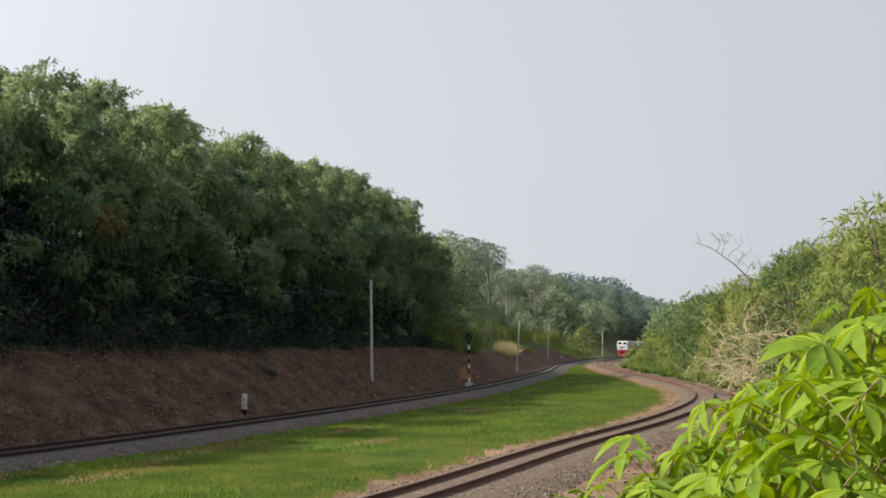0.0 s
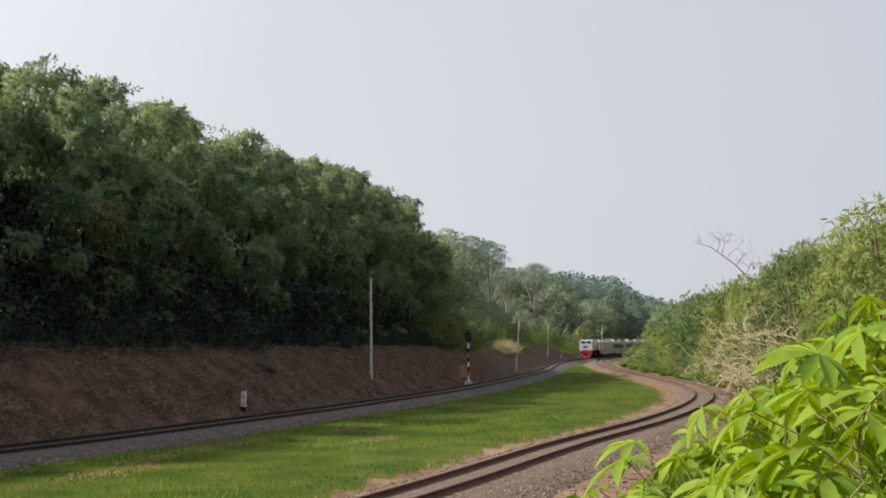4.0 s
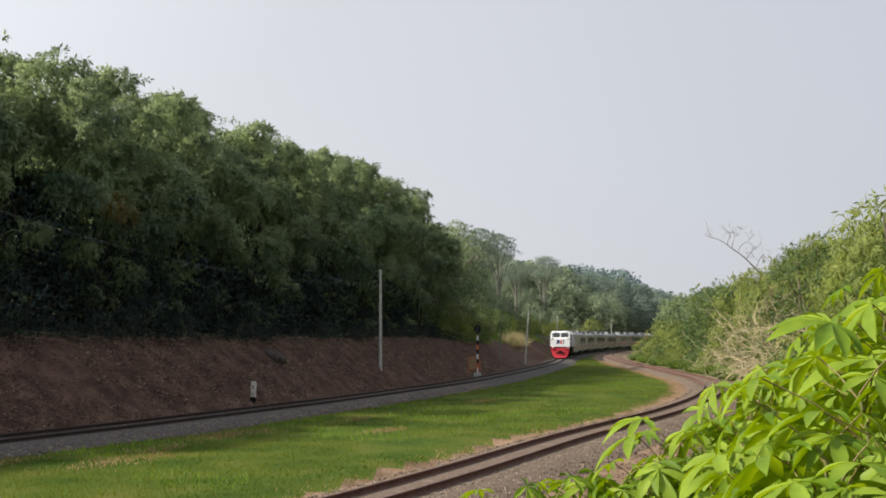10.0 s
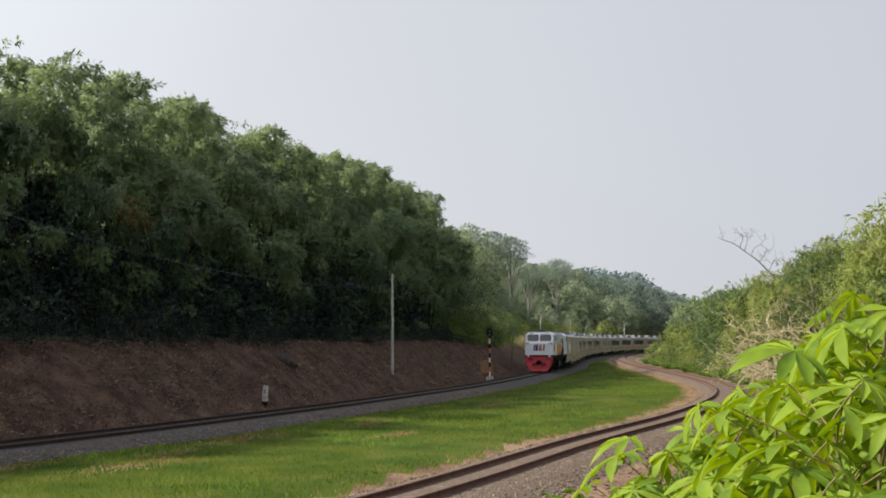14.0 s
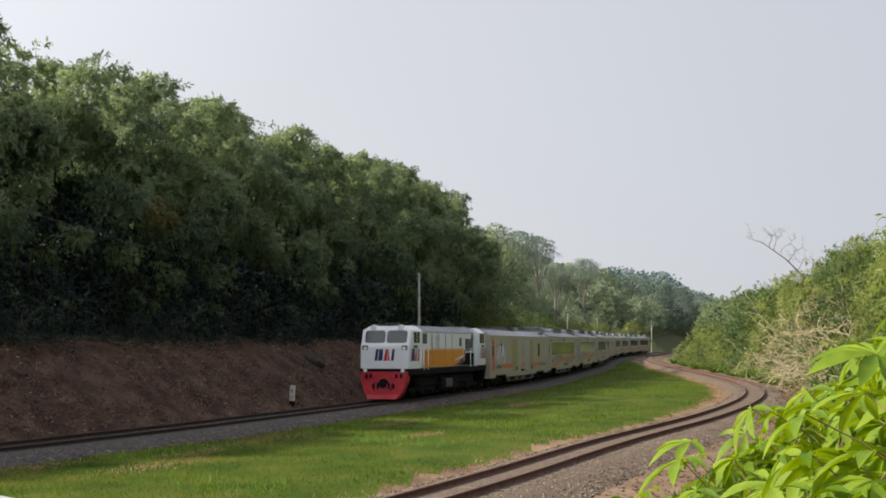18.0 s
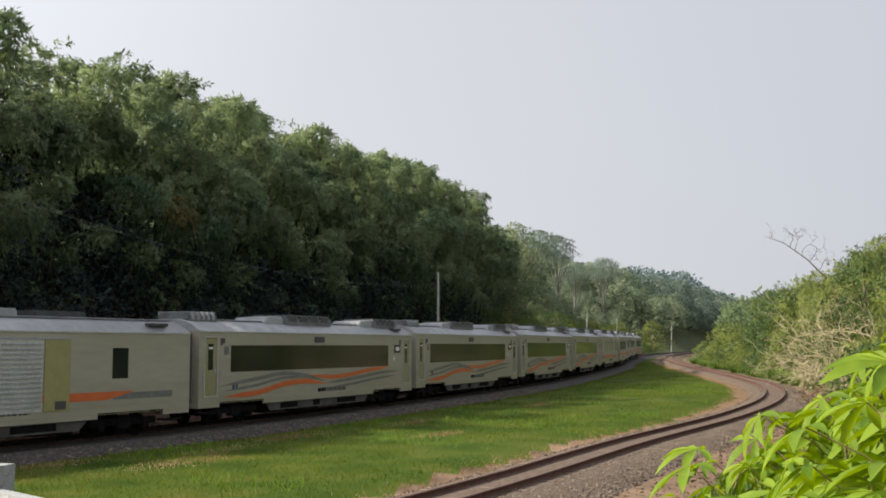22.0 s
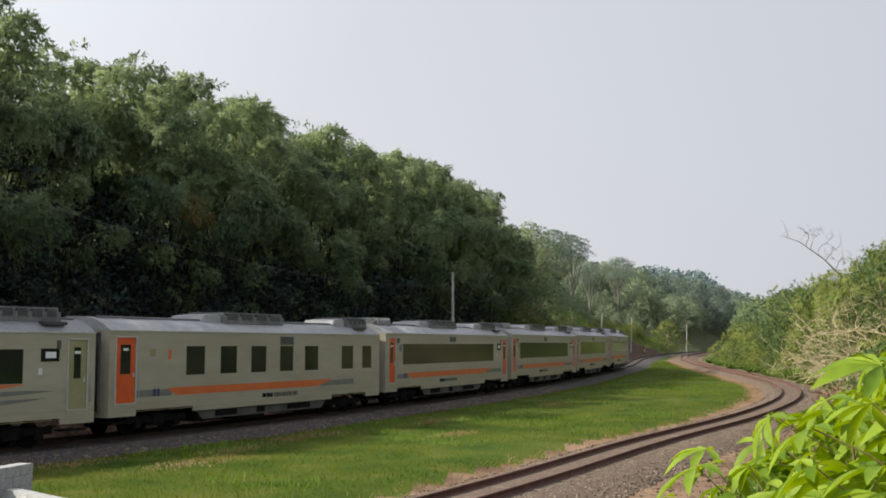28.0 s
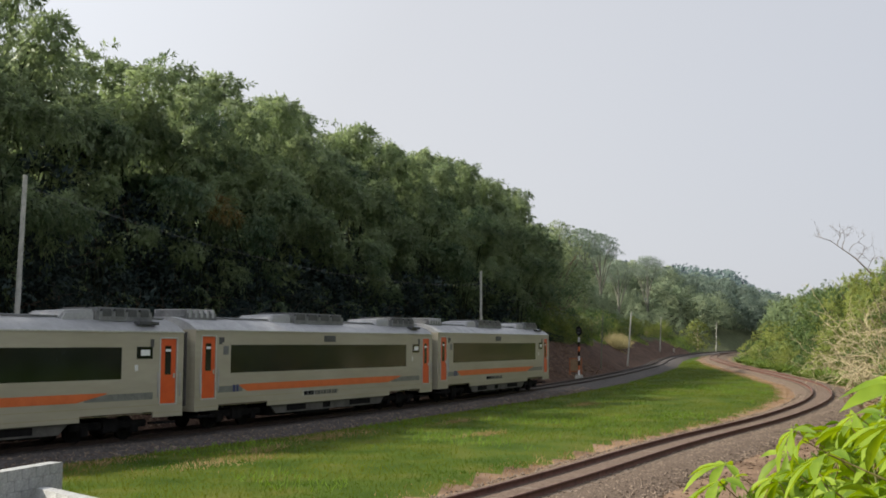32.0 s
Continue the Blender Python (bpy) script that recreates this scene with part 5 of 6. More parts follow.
    bars("number_plate_bars", t, Matrix.Translation((-7.35 if kind == "stripe" else -9.2, 1.409, 0.98)) @ Euler((math.pi / 2, 0, math.pi)).to_matrix().to_4x4(), 0.75, 0.17, 5, M_BLACK, 8)
    em = bmesh.new()
    for x0, x1 in ((2.2, 2.35), (2.42, 2.55)):
        box(em, -x1, -x0, 1.4, 1.406, 1.2, 1.45)
    part("emblem", em, M_BLUE, t, "small navy emblem")
    for a, b in doors:
        for xx in (a - 0.14, b + 0.14):
            hold("grab_rail", tubes("grab_rail", [(np.array([(-xx, 1.41, 1.25), (-xx, 1.45, 1.28), (-xx, 1.45, 2.0), (-xx, 1.41, 2.03)]), 0.016)], 6), M_ROOF, t, "pale steel grab rail")
    for z in (0.75, 1.0):
        part("side_rib", boxed(-CAR + 0.02, -0.02, 1.4, 1.403, z, z + 0.012), M_STEEL2, t)
    if kind == "van":
        for x0, x1, mat, nm in ((6.35, 7.9, M_YELLOW, "yellow_shutter"), (7.95, 8.85, M_PALE, "louvre_panel"), (10.2, 11.9, M_PALE, "louvre_panel"), (11.95, 13.0, M_YELLOW, "yellow_shutter")):
            sh = part(nm, boxed(-x1, -x0, 1.4, 1.425, 0.95, 3.1, 0.01), mat, t, "olive yellow equipment shutter" if mat is M_YELLOW else "pale louvred panel")
            if mat is M_PALE:
                for z in np.arange(1.1, 3.0, 0.14):
                    part("louvre", boxed(-x1 + 0.08, -x0 - 0.08, 1.42, 1.445, z, z + 0.05), M_ROOF, sh)
            else:
                part("hatch", boxed(-x1 + 0.15, -x1 + 0.6, 1.42, 1.435, 1.0, 1.25), M_BAR, sh)
        for x0, x1 in ((6.3, 8.9), (10.15, 13.05)):
            part("shutter_rail", boxed(-x1, -x0, 1.4, 1.44, 3.1, 3.15), M_ROOF, t)
        pict = []
        for cx in (2.75, 4.3):
            an = np.linspace(0, 2 * math.pi, 17)
            pict.append((np.stack([-(cx - 3.5) * 0.85 - 2.93 + 0.36 * np.cos(an), np.full(17, 1.412), 1.93 + 0.36 * np.sin(an)], 1), 0.022))
        for a, b in (((2.75, 1.7), (3.2, 2.55)), ((3.2, 2.55), (3.5, 1.7)), ((3.5, 1.7), (4.1, 2.5)), ((3.1, 2.4), (4.1, 2.42)), ((4.1, 2.7), (4.3, 1.7)), ((3.0, 2.62), (3.4, 2.62)), ((2.75, 1.7), (3.5, 1.7))):
            (x0, z0), (x1, z1) = [((q - 3.5) * 0.85 + 2.93, (h - 1.7) * 0.95 + 1.93) for q, h in (a, b)]
            pict.append((np.array([(-x0, 1.412, z0), (-(x0 + x1) / 2, 1.412, (z0 + z1) / 2), (-x1, 1.412, z1)]), 0.024))
        hold("bicycle_pictogram", tubes("bicycle_pictogram", pict, 6), M_WHITE, t, "white painted bicycle sign")["kind"] = "stuff"
        part("vent_plate", boxed(-1.9, -1.6, 1.4, 1.412, 2.55, 2.8, 0.01), M_STEEL2, t)
        part("warning_sign", boxed(-6.0, -5.75, 1.4, 1.406, 2.4, 2.75), M_ORANGE, t)
        for a, b, y in ((5.0, 8.2, 0.3), (8.6, 9.6, 0.5), (12.4, 14.6, 0.2)):
            part("exhaust_gear", boxed(-b, -a, -y - 0.25, y + 0.25, 3.6, 3.86, 0.04), M_DARKGREY, t, "dark roof exhaust gear")
        part("roof_hatch", boxed(-11.6, -9.9, -0.6, 0.6, 3.6, 3.88, 0.05), M_ROOF, t, "light grey roof hatch")
    tall = [o for o in t.children_recursive if o.type == "MESH" and o.name.split(".")[0] not in ("bogie", "wheelset", "underframe_box")]
    for me in {o.data for o in tall if o.matrix_basis == Matrix()}:
        for v in me.vertices:
            v.co.z = lifted(v.co.z)
    for o in tall:
        if o.matrix_basis != Matrix():
            m = o.matrix_basis.copy()
            m.translation.z = lifted(m.translation.z)
            m.translation.x = m.translation.x * 1.022 + 0.2
            o.matrix_basis = m
    for me in {o.data for o in t.children_recursive if o.type == "MESH" and o.matrix_basis == Matrix()}:
        for v in me.vertices:
            v.co.x = v.co.x * 1.022 + 0.2
    be = bmesh.new()
    for k in range(5):
        e = 0.0 if k % 2 else 0.06
        box(be, -CAR - 0.09 - 0.18 * k, -CAR - 0.18 * k, -0.95 - e, 0.95 + e, 1.0, 3.5 + e)
    part("gangway_bellows", be, M_BELLOWS, t)
    cp = boxed(-PITCH, -CAR + 0.1, -0.15, 0.15, 0.7, 0.95)
    part("coupler", cp, M_BLACK, t)
    return t


def slab(bm, corners, thick=0.02):
    """A thin plate on four corners, standing out along its normal."""
    c = [Vector(v) for v in corners]
    n = (c[1] - c[0]).cross(c[2] - c[0]).normalized() * thick
    lo, hi = [bm.verts.new(v) for v in c], [bm.verts.new(v + n) for v in c]
    bm.faces.new(hi)
    bm.faces.new(lo[::-1])
    k = len(c)
    for i in range(k):
        j = (i + 1) % k
        bm.faces.new((lo[i], lo[j], hi[j], hi[i]))
    return bm


def rounded(x0, x1, z0, z1, r, n=4):
    """Corners of a rounded rectangle, anticlockwise."""
    out = []
    for cx, cz, a0 in ((x1 - r, z0 + r, -90), (x1 - r, z1 - r, 0), (x0 + r, z1 - r, 90), (x0 + r, z0 + r, 180)):
        for k in range(n + 1):
            a = radians(a0 + 90 * k / n)
            out.append((cx + r * math.cos(a), cz + r * math.sin(a)))
    return out


def extruded(profile, y0, y1, bevel=0.0):
    """A side outline (x, z) drawn across from y0 to y1."""
    bm = bmesh.new()
    l, r = [bm.verts.new((x, y0, z)) for x, z in profile], [bm.verts.new((x, y1, z)) for x, z in profile]
    bm.faces.new(l)
    bm.faces.new(r[::-1])
    k = len(profile)
    for i in range(k):
        j = (i + 1) % k
        bm.faces.new((l[i], r[i], r[j], l[j]))
    bmesh.ops.recalc_face_normals(bm, faces=bm.faces)
    if bevel:
        bmesh.ops.bevel(bm, geom=list(bm.edges), offset=bevel, segments=2, affect="EDGES")
    return bm


def emblem(parent, m, size):
    """The railway's sign, as plain shapes: navy bars and wedges round a red and orange peak."""
    for mat, pts in ((M_BLUE, [(-0.64, -0.34), (-0.46, -0.34), (-0.36, 0.34), (-0.54, 0.34)]), (M_BLUE, [(-0.42, -0.34), (-0.14, -0.34), (-0.1, 0.34), (-0.32, 0.34)]), (M_RED, [(-0.08, -0.34), (0.14, -0.34), (0.2, 0.34), (0.08, 0.34)]),
                     (M_ORANGE, [(0.17, -0.34), (0.33, -0.34), (0.26, 0.34), (0.22, 0.34)]), (M_BLUE, [(0.4, -0.34), (0.56, -0.34), (0.64, 0.34), (0.48, 0.34)])):
        o = part("emblem_bar", slab(bmesh.new(), [(q * size, z * size, 0) for q, z in pts], 0.004), mat, parent, "slanted emblem bar")
        o.matrix_local = m


def bars(name, parent, m, width, height, n, material, seed):
    """A line of unreadable small writing, as plain bars."""
    rng = random.Random(seed)
    bm = bmesh.new()
    x = -width / 2
    while x < width / 2:
        w = rng.uniform(0.5, 1.4) * width / n
        box(bm, x, min(x + w * 0.75, width / 2), -height / 2, height / 2, 0, 0.004)
        x += w
    ob = part(name, bm, material, parent)
    ob["kind"] = "stuff"
    ob.matrix_local = m
    return ob


def loco_cab(t, lead):
    """A cab with its front at x = 0, facing +x, as a part of the locomotive; lead: the leading one."""
    m = Matrix() if lead else Matrix.Translation((-14.45, 0, 0)) @ Matrix.Rotation(math.pi, 4, "Z")
    prof = [(0, 1.62), (0, 2.8), (-0.1, 2.98), (-0.3, 3.66), (-0.6, 3.9), (-2.0, 3.9), (-2.0, 1.62)]
    bm = extruded(prof, -1.38, 1.38)
    for co, no in (((0, 0, 3.62), (0, 0, 1)), ((-0.7, 0, 0), (1, 0, 0))):
        bmesh.ops.bisect_plane(bm, geom=bm.verts[:] + bm.edges[:] + bm.faces[:], plane_co=co, plane_no=no)
    for v in bm.verts:
        if v.co.z > 3.8:
            v.co.y *= 0.74
        if v.co.x > -0.69:
            v.co.y *= 1 + 0.03 * v.co.x / 0.69 - 0.03 if v.co.x > -0.35 else 0.985
    bmesh.ops.recalc_face_normals(bm, faces=bm.faces)
    sharp = [e for e in bm.edges if len(e.link_faces) == 2 and e.calc_face_angle() > 0.2]
    bmesh.ops.bevel(bm, geom=sharp, offset=0.04, segments=2, affect="EDGES")
    cab = part("cab", bm, M_WHITE, t, "white cab with two-pane windscreen")
    cab.matrix_local = m
    def on_front(y, z):
        return (-0.1 - (z - 2.98) * 0.2 / 0.68, y, z)
    for y0, y1 in ((0.08, 1.12), (-1.12, -0.08)):
        fr = slab(bmesh.new(), [on_front(y, z) for y, z in rounded(y0 - 0.02, y1 + 0.04, 2.97, 3.64, 0.14)], 0.008)
        f = part("windscreen_frame", fr, M_BAR, cab, "black window rubber")
        part("pane", slab(bmesh.new(), [on_front(y, z) for y, z in rounded(y0 + 0.01, y1 + 0.01, 3.0, 3.61, 0.12)], 0.014), M_SCREEN, f, "dark windscreen pane")
    lights = [(-0.75, 3.86), (0.75, 3.86)]
    for y, z in lights:
        part("headlamp", cylinder(bmesh.new(), -0.42, y, z - 0.05, 0.14, 0.26, "X"), M_WHITE, cab, "round white headlamp housing")
        part("headlamp_lens", cylinder(bmesh.new(), -0.285, y, z - 0.05, 0.11, 0.03, "X"), M_LAMP, cab, "pale round headlamp lens")
    for y in (-1.08, 1.08):
        part("marker_lamp", boxed(-0.03, 0.012, y - 0.17, y + 0.17, 2.6, 2.86, 0.015), M_GREY, cab, "grey lamp recess")
        part("marker_lens", cylinder(bmesh.new(), 0.02, y * 0.98, 2.7, 0.085, 0.05, "X"), M_LAMP, cab, "round white marker lamp")
        part("buffer_lamp", cylinder(bmesh.new(), 0.06, y * 0.95, 1.55, 0.1, 0.12, "X"), M_LAMP, cab, "round white lamp")
    emblem(cab, Matrix.Translation((0.006, 0, 2.36)) @ Euler((math.pi / 2, 0, math.pi / 2)).to_matrix().to_4x4(), 0.92)
    part("roof_gear", boxed(-0.95, -0.6, -0.55, 0.55, 3.88, 3.98, 0.03), M_DARKGREY, cab)
    part("roof_gear", boxed(-1.6, -1.1, -0.3, 0.3, 3.88, 4.05, 0.04), M_DARKGREY, cab)
    for y in (-0.1, 0.1):
        part("horn", cylinder(bmesh.new(), -0.55, y, 4.0, 0.045, 0.3, "X", 10), M_DARKGREY, cab)
    for sgn in (1, -1):
        Y = 1.382
        def on_side(x, z):
            return (x, Y, z) if sgn > 0 else (x, -Y, z)
        def plate(x0, x1, z0, z1, r):
            pts = rounded(x0, x1, z0, z1, r)
            return [on_side(x, z) for x, z in (reversed(pts) if sgn > 0 else pts)]
        w = part("cab_side_window", slab(bmesh.new(), plate(-1.5, -0.6, 2.98, 3.58, 0.06), 0.012), M_GLASS, cab, "dark cab side window")
        part("window_bar", slab(bmesh.new(), plate(-1.06, -1.03, 2.98, 3.58, 0.005), 0.02), M_WHITE, w)
        if not lead:
            oval = [(x, sgn * 1.184, z) for x, z in rounded(-2.75, -2.3, 2.85, 3.55, 0.2)]
            part("cab_door_window", slab(bmesh.new(), oval[::-1] if sgn > 0 else oval, 0.012), M_GLASS, cab, "dark oval door window")
        part("number_board", slab(bmesh.new(), plate(-1.2, -0.55, 2.72, 2.86, 0.02), 0.01), M_BAR, cab, "dark number board with plain bars")
        a = Matrix.Translation((-0.85, sgn * (Y + 0.002), 2.36)) @ Euler((math.pi / 2, 0, math.pi if sgn > 0 else 0)).to_matrix().to_4x4()
        emblem(cab, a, 0.98)
        for x in (-1.55, -1.9):
            hold("handrail", tubes("handrail", [(np.array([(x, sgn * 1.43, 1.75), (x, sgn * 1.47, 1.8), (x, sgn * 1.47, 2.7), (x, sgn * 1.43, 2.75)]), 0.022)], 6), M_WHITE, cab)


def locomotive():
    t = thing("diesel_locomotive", "white, orange and red six-axle diesel locomotive", "locomotive")
    L = 14.45
    loco_cab(t, True)
    loco_cab(t, False)
    hood = part("hood", boxed(-12.45, -2.0, -1.18, 1.18, 1.62, 3.6, 0.06), M_WHITE, t, "white engine hood")
    for name, x0, x1, top, label in (("hood_roof", -9.55, -2.0, 3.92, "grey sloping hood roof"), ("radiator_roof", -12.42, -9.6, 3.95, "grey sloping radiator roof")):
        bm = bmesh.new()
        ends = [[bm.verts.new((x, y, z)) for y, z in ((-1.17, 3.56), (1.17, 3.56), (1.15, 3.62), (0.78, top), (-0.78, top), (-1.15, 3.62))] for x in (x0, x1)]
        bm.faces.new(ends[0]), bm.faces.new(ends[1])
        for i in range(6):
            bm.faces.new((ends[0][i], ends[0][(i + 1) % 6], ends[1][(i + 1) % 6], ends[1][i]))
        bmesh.ops.recalc_face_normals(bm, faces=bm.faces)
        bmesh.ops.bevel(bm, geom=list(bm.edges), offset=0.015, segments=1, affect="EDGES")
        part(name, bm, M_HOODROOF, t, label)
    for x in (-3.4, -5.6, -7.8):
        part("lifting_eye", boxed(x - 0.06, x + 0.06, -0.05, 0.05, 3.9, 3.98, 0.01), M_DARKGREY, t)
    part("exhaust_stack", boxed(-6.9, -6.3, -0.3, 0.3, 3.9, 4.0, 0.02), M_BLACK, t, "black exhaust outlet")
    for sgn in (1, -1):
        Y = sgn * 1.19
        bm = box(bmesh.new(), -10.1, -2.02, Y - 0.006, Y + 0.006, 1.66, 2.68)
        part("orange_panel", bm, M_AMBER, hood, "amber orange lower panel")
        sw = bmesh.new()
        pts = [(-10.1, 1.7), (-8.2, 1.7), (-9.2, 1.86), (-10.1, 2.2)]
        slab(sw, [(x, Y + sgn * 0.008, z) for x, z in (pts if sgn < 0 else pts[::-1])], 0.004)
        part("navy_sweep", sw, M_BLUE, hood, "navy sweep")
        sw = slab(bmesh.new(), [(x, Y + sgn * 0.01, z) for x, z in (lambda q: q if sgn < 0 else q[::-1])([(-10.1, 2.3), (-8.4, 2.02), (-8.5, 1.97), (-10.1, 2.16)])], 0.004)
        part("white_sweep", sw, M_WHITE, hood)
        dark = [(x, Y + sgn * 0.012, z) for x, z in ((-12.2, 1.66), (-9.2, 1.66), (-9.9, 1.78), (-10.35, 2.0), (-10.5, 2.4), (-12.2, 2.4))]
        part("black_sweep", slab(bmesh.new(), dark if sgn < 0 else dark[::-1], 0.004), M_BLACK, hood, "black panel below the radiators")
        red = [(x, Y + sgn * 0.017, z) for x, z in ((-10.35, 2.05), (-10.2, 2.05), (-10.2, 2.6), (-10.35, 2.6))]
        part("red_stripe", slab(bmesh.new(), red if sgn < 0 else red[::-1], 0.003), M_RED, hood)
        for x0, x1, z0, z1 in ((-3.3, -2.6, 2.95, 3.5), (-9.7, -9.3, 2.8, 3.3)):
            part("vent", boxed(x0, x1, Y - 0.01, Y + 0.012, z0, z1), M_DARKGREY, hood, "dark louvred vent")
        part("grille_band", boxed(-12.2, -10.36, Y - 0.01, Y + 0.016, 2.44, 2.5), M_WHITE, hood)
        for x0, x1 in ((-11.2, -10.5), (-12.05, -11.35)):
            g = part("radiator_grille", boxed(x0, x1, Y - 0.01, Y + 0.014, 2.5, 3.25), M_DARKGREY, hood, "dark radiator grille")
            for z in np.arange(2.56, 3.22, 0.12):
                part("slat", boxed(x0 + 0.03, x1 - 0.03, Y - 0.01, Y + 0.02, z, z + 0.03), M_BELLOWS, g)
        for x in (-4.2, -5.4, -6.6, -7.8):
            part("panel_seam", boxed(x, x + 0.02, Y - 0.01, Y + 0.012, 1.66, 3.5), M_GREY, hood)
        for z in np.arange(1.95, 3.4, 0.1):
            for x in (-4.3, -5.2):
                part("louvre", boxed(x, x + 0.36, Y - 0.01, Y + 0.03, z, z + 0.035), M_ROOF if z > 2.66 else M_AMBER, hood)
        rails = []
        for x in (-2.3, -3.0, -11.0, -12.0):
            rails.append(([(x, sgn * 1.36, 1.55), (x, sgn * 1.36, 2.6), (x - 0.25, sgn * 1.36, 2.66), (x - 0.5, sgn * 1.36, 2.6)], 0.024))
        rails.append(([(-2.2, sgn * 1.37, 2.62), (-7.0, sgn * 1.37, 2.62), (-12.3, sgn * 1.37, 2.62)], 0.01))
        for a, b in rails:
            hold("handrail", tubes("handrail", [(np.array(a), b)], 6), M_WHITE, t, "white handrail")
        for k in range(3):
            part("step", boxed(-2.35, -1.75, sgn * 1.25 - 0.12, sgn * 1.25 + 0.12, 0.5 + 0.35 * k, 0.54 + 0.35 * k), M_BLACK, t)
    part("frame", boxed(-L + 0.05, -0.05, -1.36, 1.36, 1.3, 1.61, 0.03), M_BLACK, t, "black underframe with walkway")
    for x in (-0.02, -L + 0.02):
        d = 1 if x > -1 else -1
        bm = bmesh.new()
        prof = [(-1.3, 1.6), (1.3, 1.6), (1.26, 1.0), (1.02, 0.42), (0.8, 0.12), (-0.8, 0.12), (-1.02, 0.42), (-1.26, 1.0)]
        lo = [bm.verts.new((x - d * 0.25, y, z)) for y, z in prof]
        hi = [bm.verts.new((x + d * (0.1 + 0.22 * max(0, (1.0 - z))), y, z)) for y, z in prof]
        bm.faces.new(hi), bm.faces.new(lo)
        for i in range(8):
            j = (i + 1) % 8
            bm.faces.new((lo[i], lo[j], hi[j], hi[i]))
        bmesh.ops.recalc_face_normals(bm, faces=bm.faces)
        bmesh.ops.bevel(bm, geom=list(bm.edges), offset=0.025, segments=1, affect="EDGES")
        pl = part("pilot", bm, M_RED if d > 0 else M_BLACK, t, "red plough-shaped pilot" if d > 0 else "black end pilot")
        if d > 0:
            part("plough", slab(bmesh.new(), [(x + 0.12, -0.95, 0.46), (x + 0.12, 0.95, 0.46), (x + 0.42, 0.78, 0.1), (x + 0.42, -0.78, 0.1)][::-1], 0.03), M_RED, pl, "red plough plate")
            for yy in (-0.55, -0.3, 0.3, 0.55):
                part("pilot_gear", boxed(x + 0.1, x + 0.22, yy - 0.07, yy + 0.07, 0.62, 1.02 - 0.2 * abs(yy), 0.02), M_BLACK, pl)
        part("sill_strip", boxed(x + d * 0.02 - 0.1, x + d * 0.02 + 0.1, -1.3, 1.3, 1.5, 1.63), M_BLACK, pl)
        part("coupler", boxed(x - 0.3, x + 0.5 if d > 0 else x + 0.3, -0.16, 0.16, 0.72, 1.02, 0.05) if d > 0 else boxed(x - 0.55, x + 0.3, -0.16, 0.16, 0.72, 1.02, 0.05), M_BLACK, t, "black knuckle coupler")
        part("coupler_plate", cylinder(bmesh.new(), x + d * 0.14, 0, 0.87, 0.3, 0.1, "X"), M_BLACK, t)
        for y in (-0.95, -0.7, 0.7, 0.95):
            part("front_bracket", boxed(x + d * 0.16 - 0.06, x + d * 0.16 + 0.06, y - 0.05, y + 0.05, 1.18, 1.38, 0.02), M_BLACK, t)
        for y in (-0.5, 0.5):
            hold("air_hose", tubes("air_hose", [(np.array([(x + d * 0.12, y, 1.0), (x + d * 0.34, y, 0.8), (x + d * 0.36, y * 0.9, 0.55)]), 0.028)], 6), M_BLACK, t)
    part("underframe_well", boxed(-12.6, -1.8, -1.05, 1.05, 0.72, 1.32), M_BLACK, t)
    part("fuel_tank", boxed(-8.9, -5.6, -1.25, 1.25, 0.35, 1.2, 0.12), M_BLACK, t, "black fuel tank")
    part("battery_box", boxed(-7.6, -6.4, 1.24, 1.3, 0.55, 1.05, 0.03), M_BELLOWS, t, "dull green-grey box cover")
    for x in (-3.1, -L + 3.1):
        bogie(t, x, (-1.65, 0, 1.65), 0.48)
    def raised(z):
        return z + (0.04 + 0.028 * z) * float(ease(z, 0.9, 1.5))
    for o in t.children_recursive:
        flat = abs(o.matrix_basis.translation.z) < 1e-6
        wide = 1.0 if o.name.split(".")[0] in ("bogie", "wheelset") else 1.055
        if flat:
            for v in o.data.vertices:
                v.co.z = raised(v.co.z)
                v.co.y *= wide
        else:
            m = o.matrix_basis.copy()
            m.translation.z = raised(m.translation.z)
            m.translation.y *= wide
            o.matrix_basis = m
    return t


LOCO = locomotive()
COACHES = []
_first = {}
for k in ["van"] + ["wave"] * 4 + ["small"] + ["stripe"] * 4:
    if k in _first:
        c = copy_thing(_first[k], Matrix())
    else:
        c = _first[k] = coach(k, {"van": "steel luggage and generator van with orange door and yellow shutters", "wave": "steel coach with grey and orange wave stripes", "small": "steel dining coach with seven small windows and orange stripe", "stripe": "steel coach with orange doors and straight orange stripe"}[k])
    COACHES.append(c)

# ---- posts, signal, wall ----
def pole(top, base, r0, r1, label, material=M_POLE):
    x, y = base[:2]
    t = thing("utility_pole", label, "pole", "poles along the line", at=pose(x, y, ground_z(x, y) - 0.3))
    d = Vector(top) - Vector((x, y, ground_z(x, y) - 0.3))
    hold("shaft", tubes("shaft", [(np.array([(0, 0, 0), tuple(d * 0.5), tuple(d)]), [r0, (r0 + r1) / 2, r1])], 10), material, t)
    return t


def wire(a, b, sag, name="overhead_wire"):
    u = np.linspace(0, 1, 25)[:, None]
    p = np.array(a) * (1 - u) + np.array(b) * u
    p[:, 2] -= 4 * sag * (u * (1 - u))[:, 0]
    tagged(hold(name, tubes(name, [(p, 0.008)], 5), M_WIRE), "thin sagging grey wire between the poles", "wire", "wires along the line")


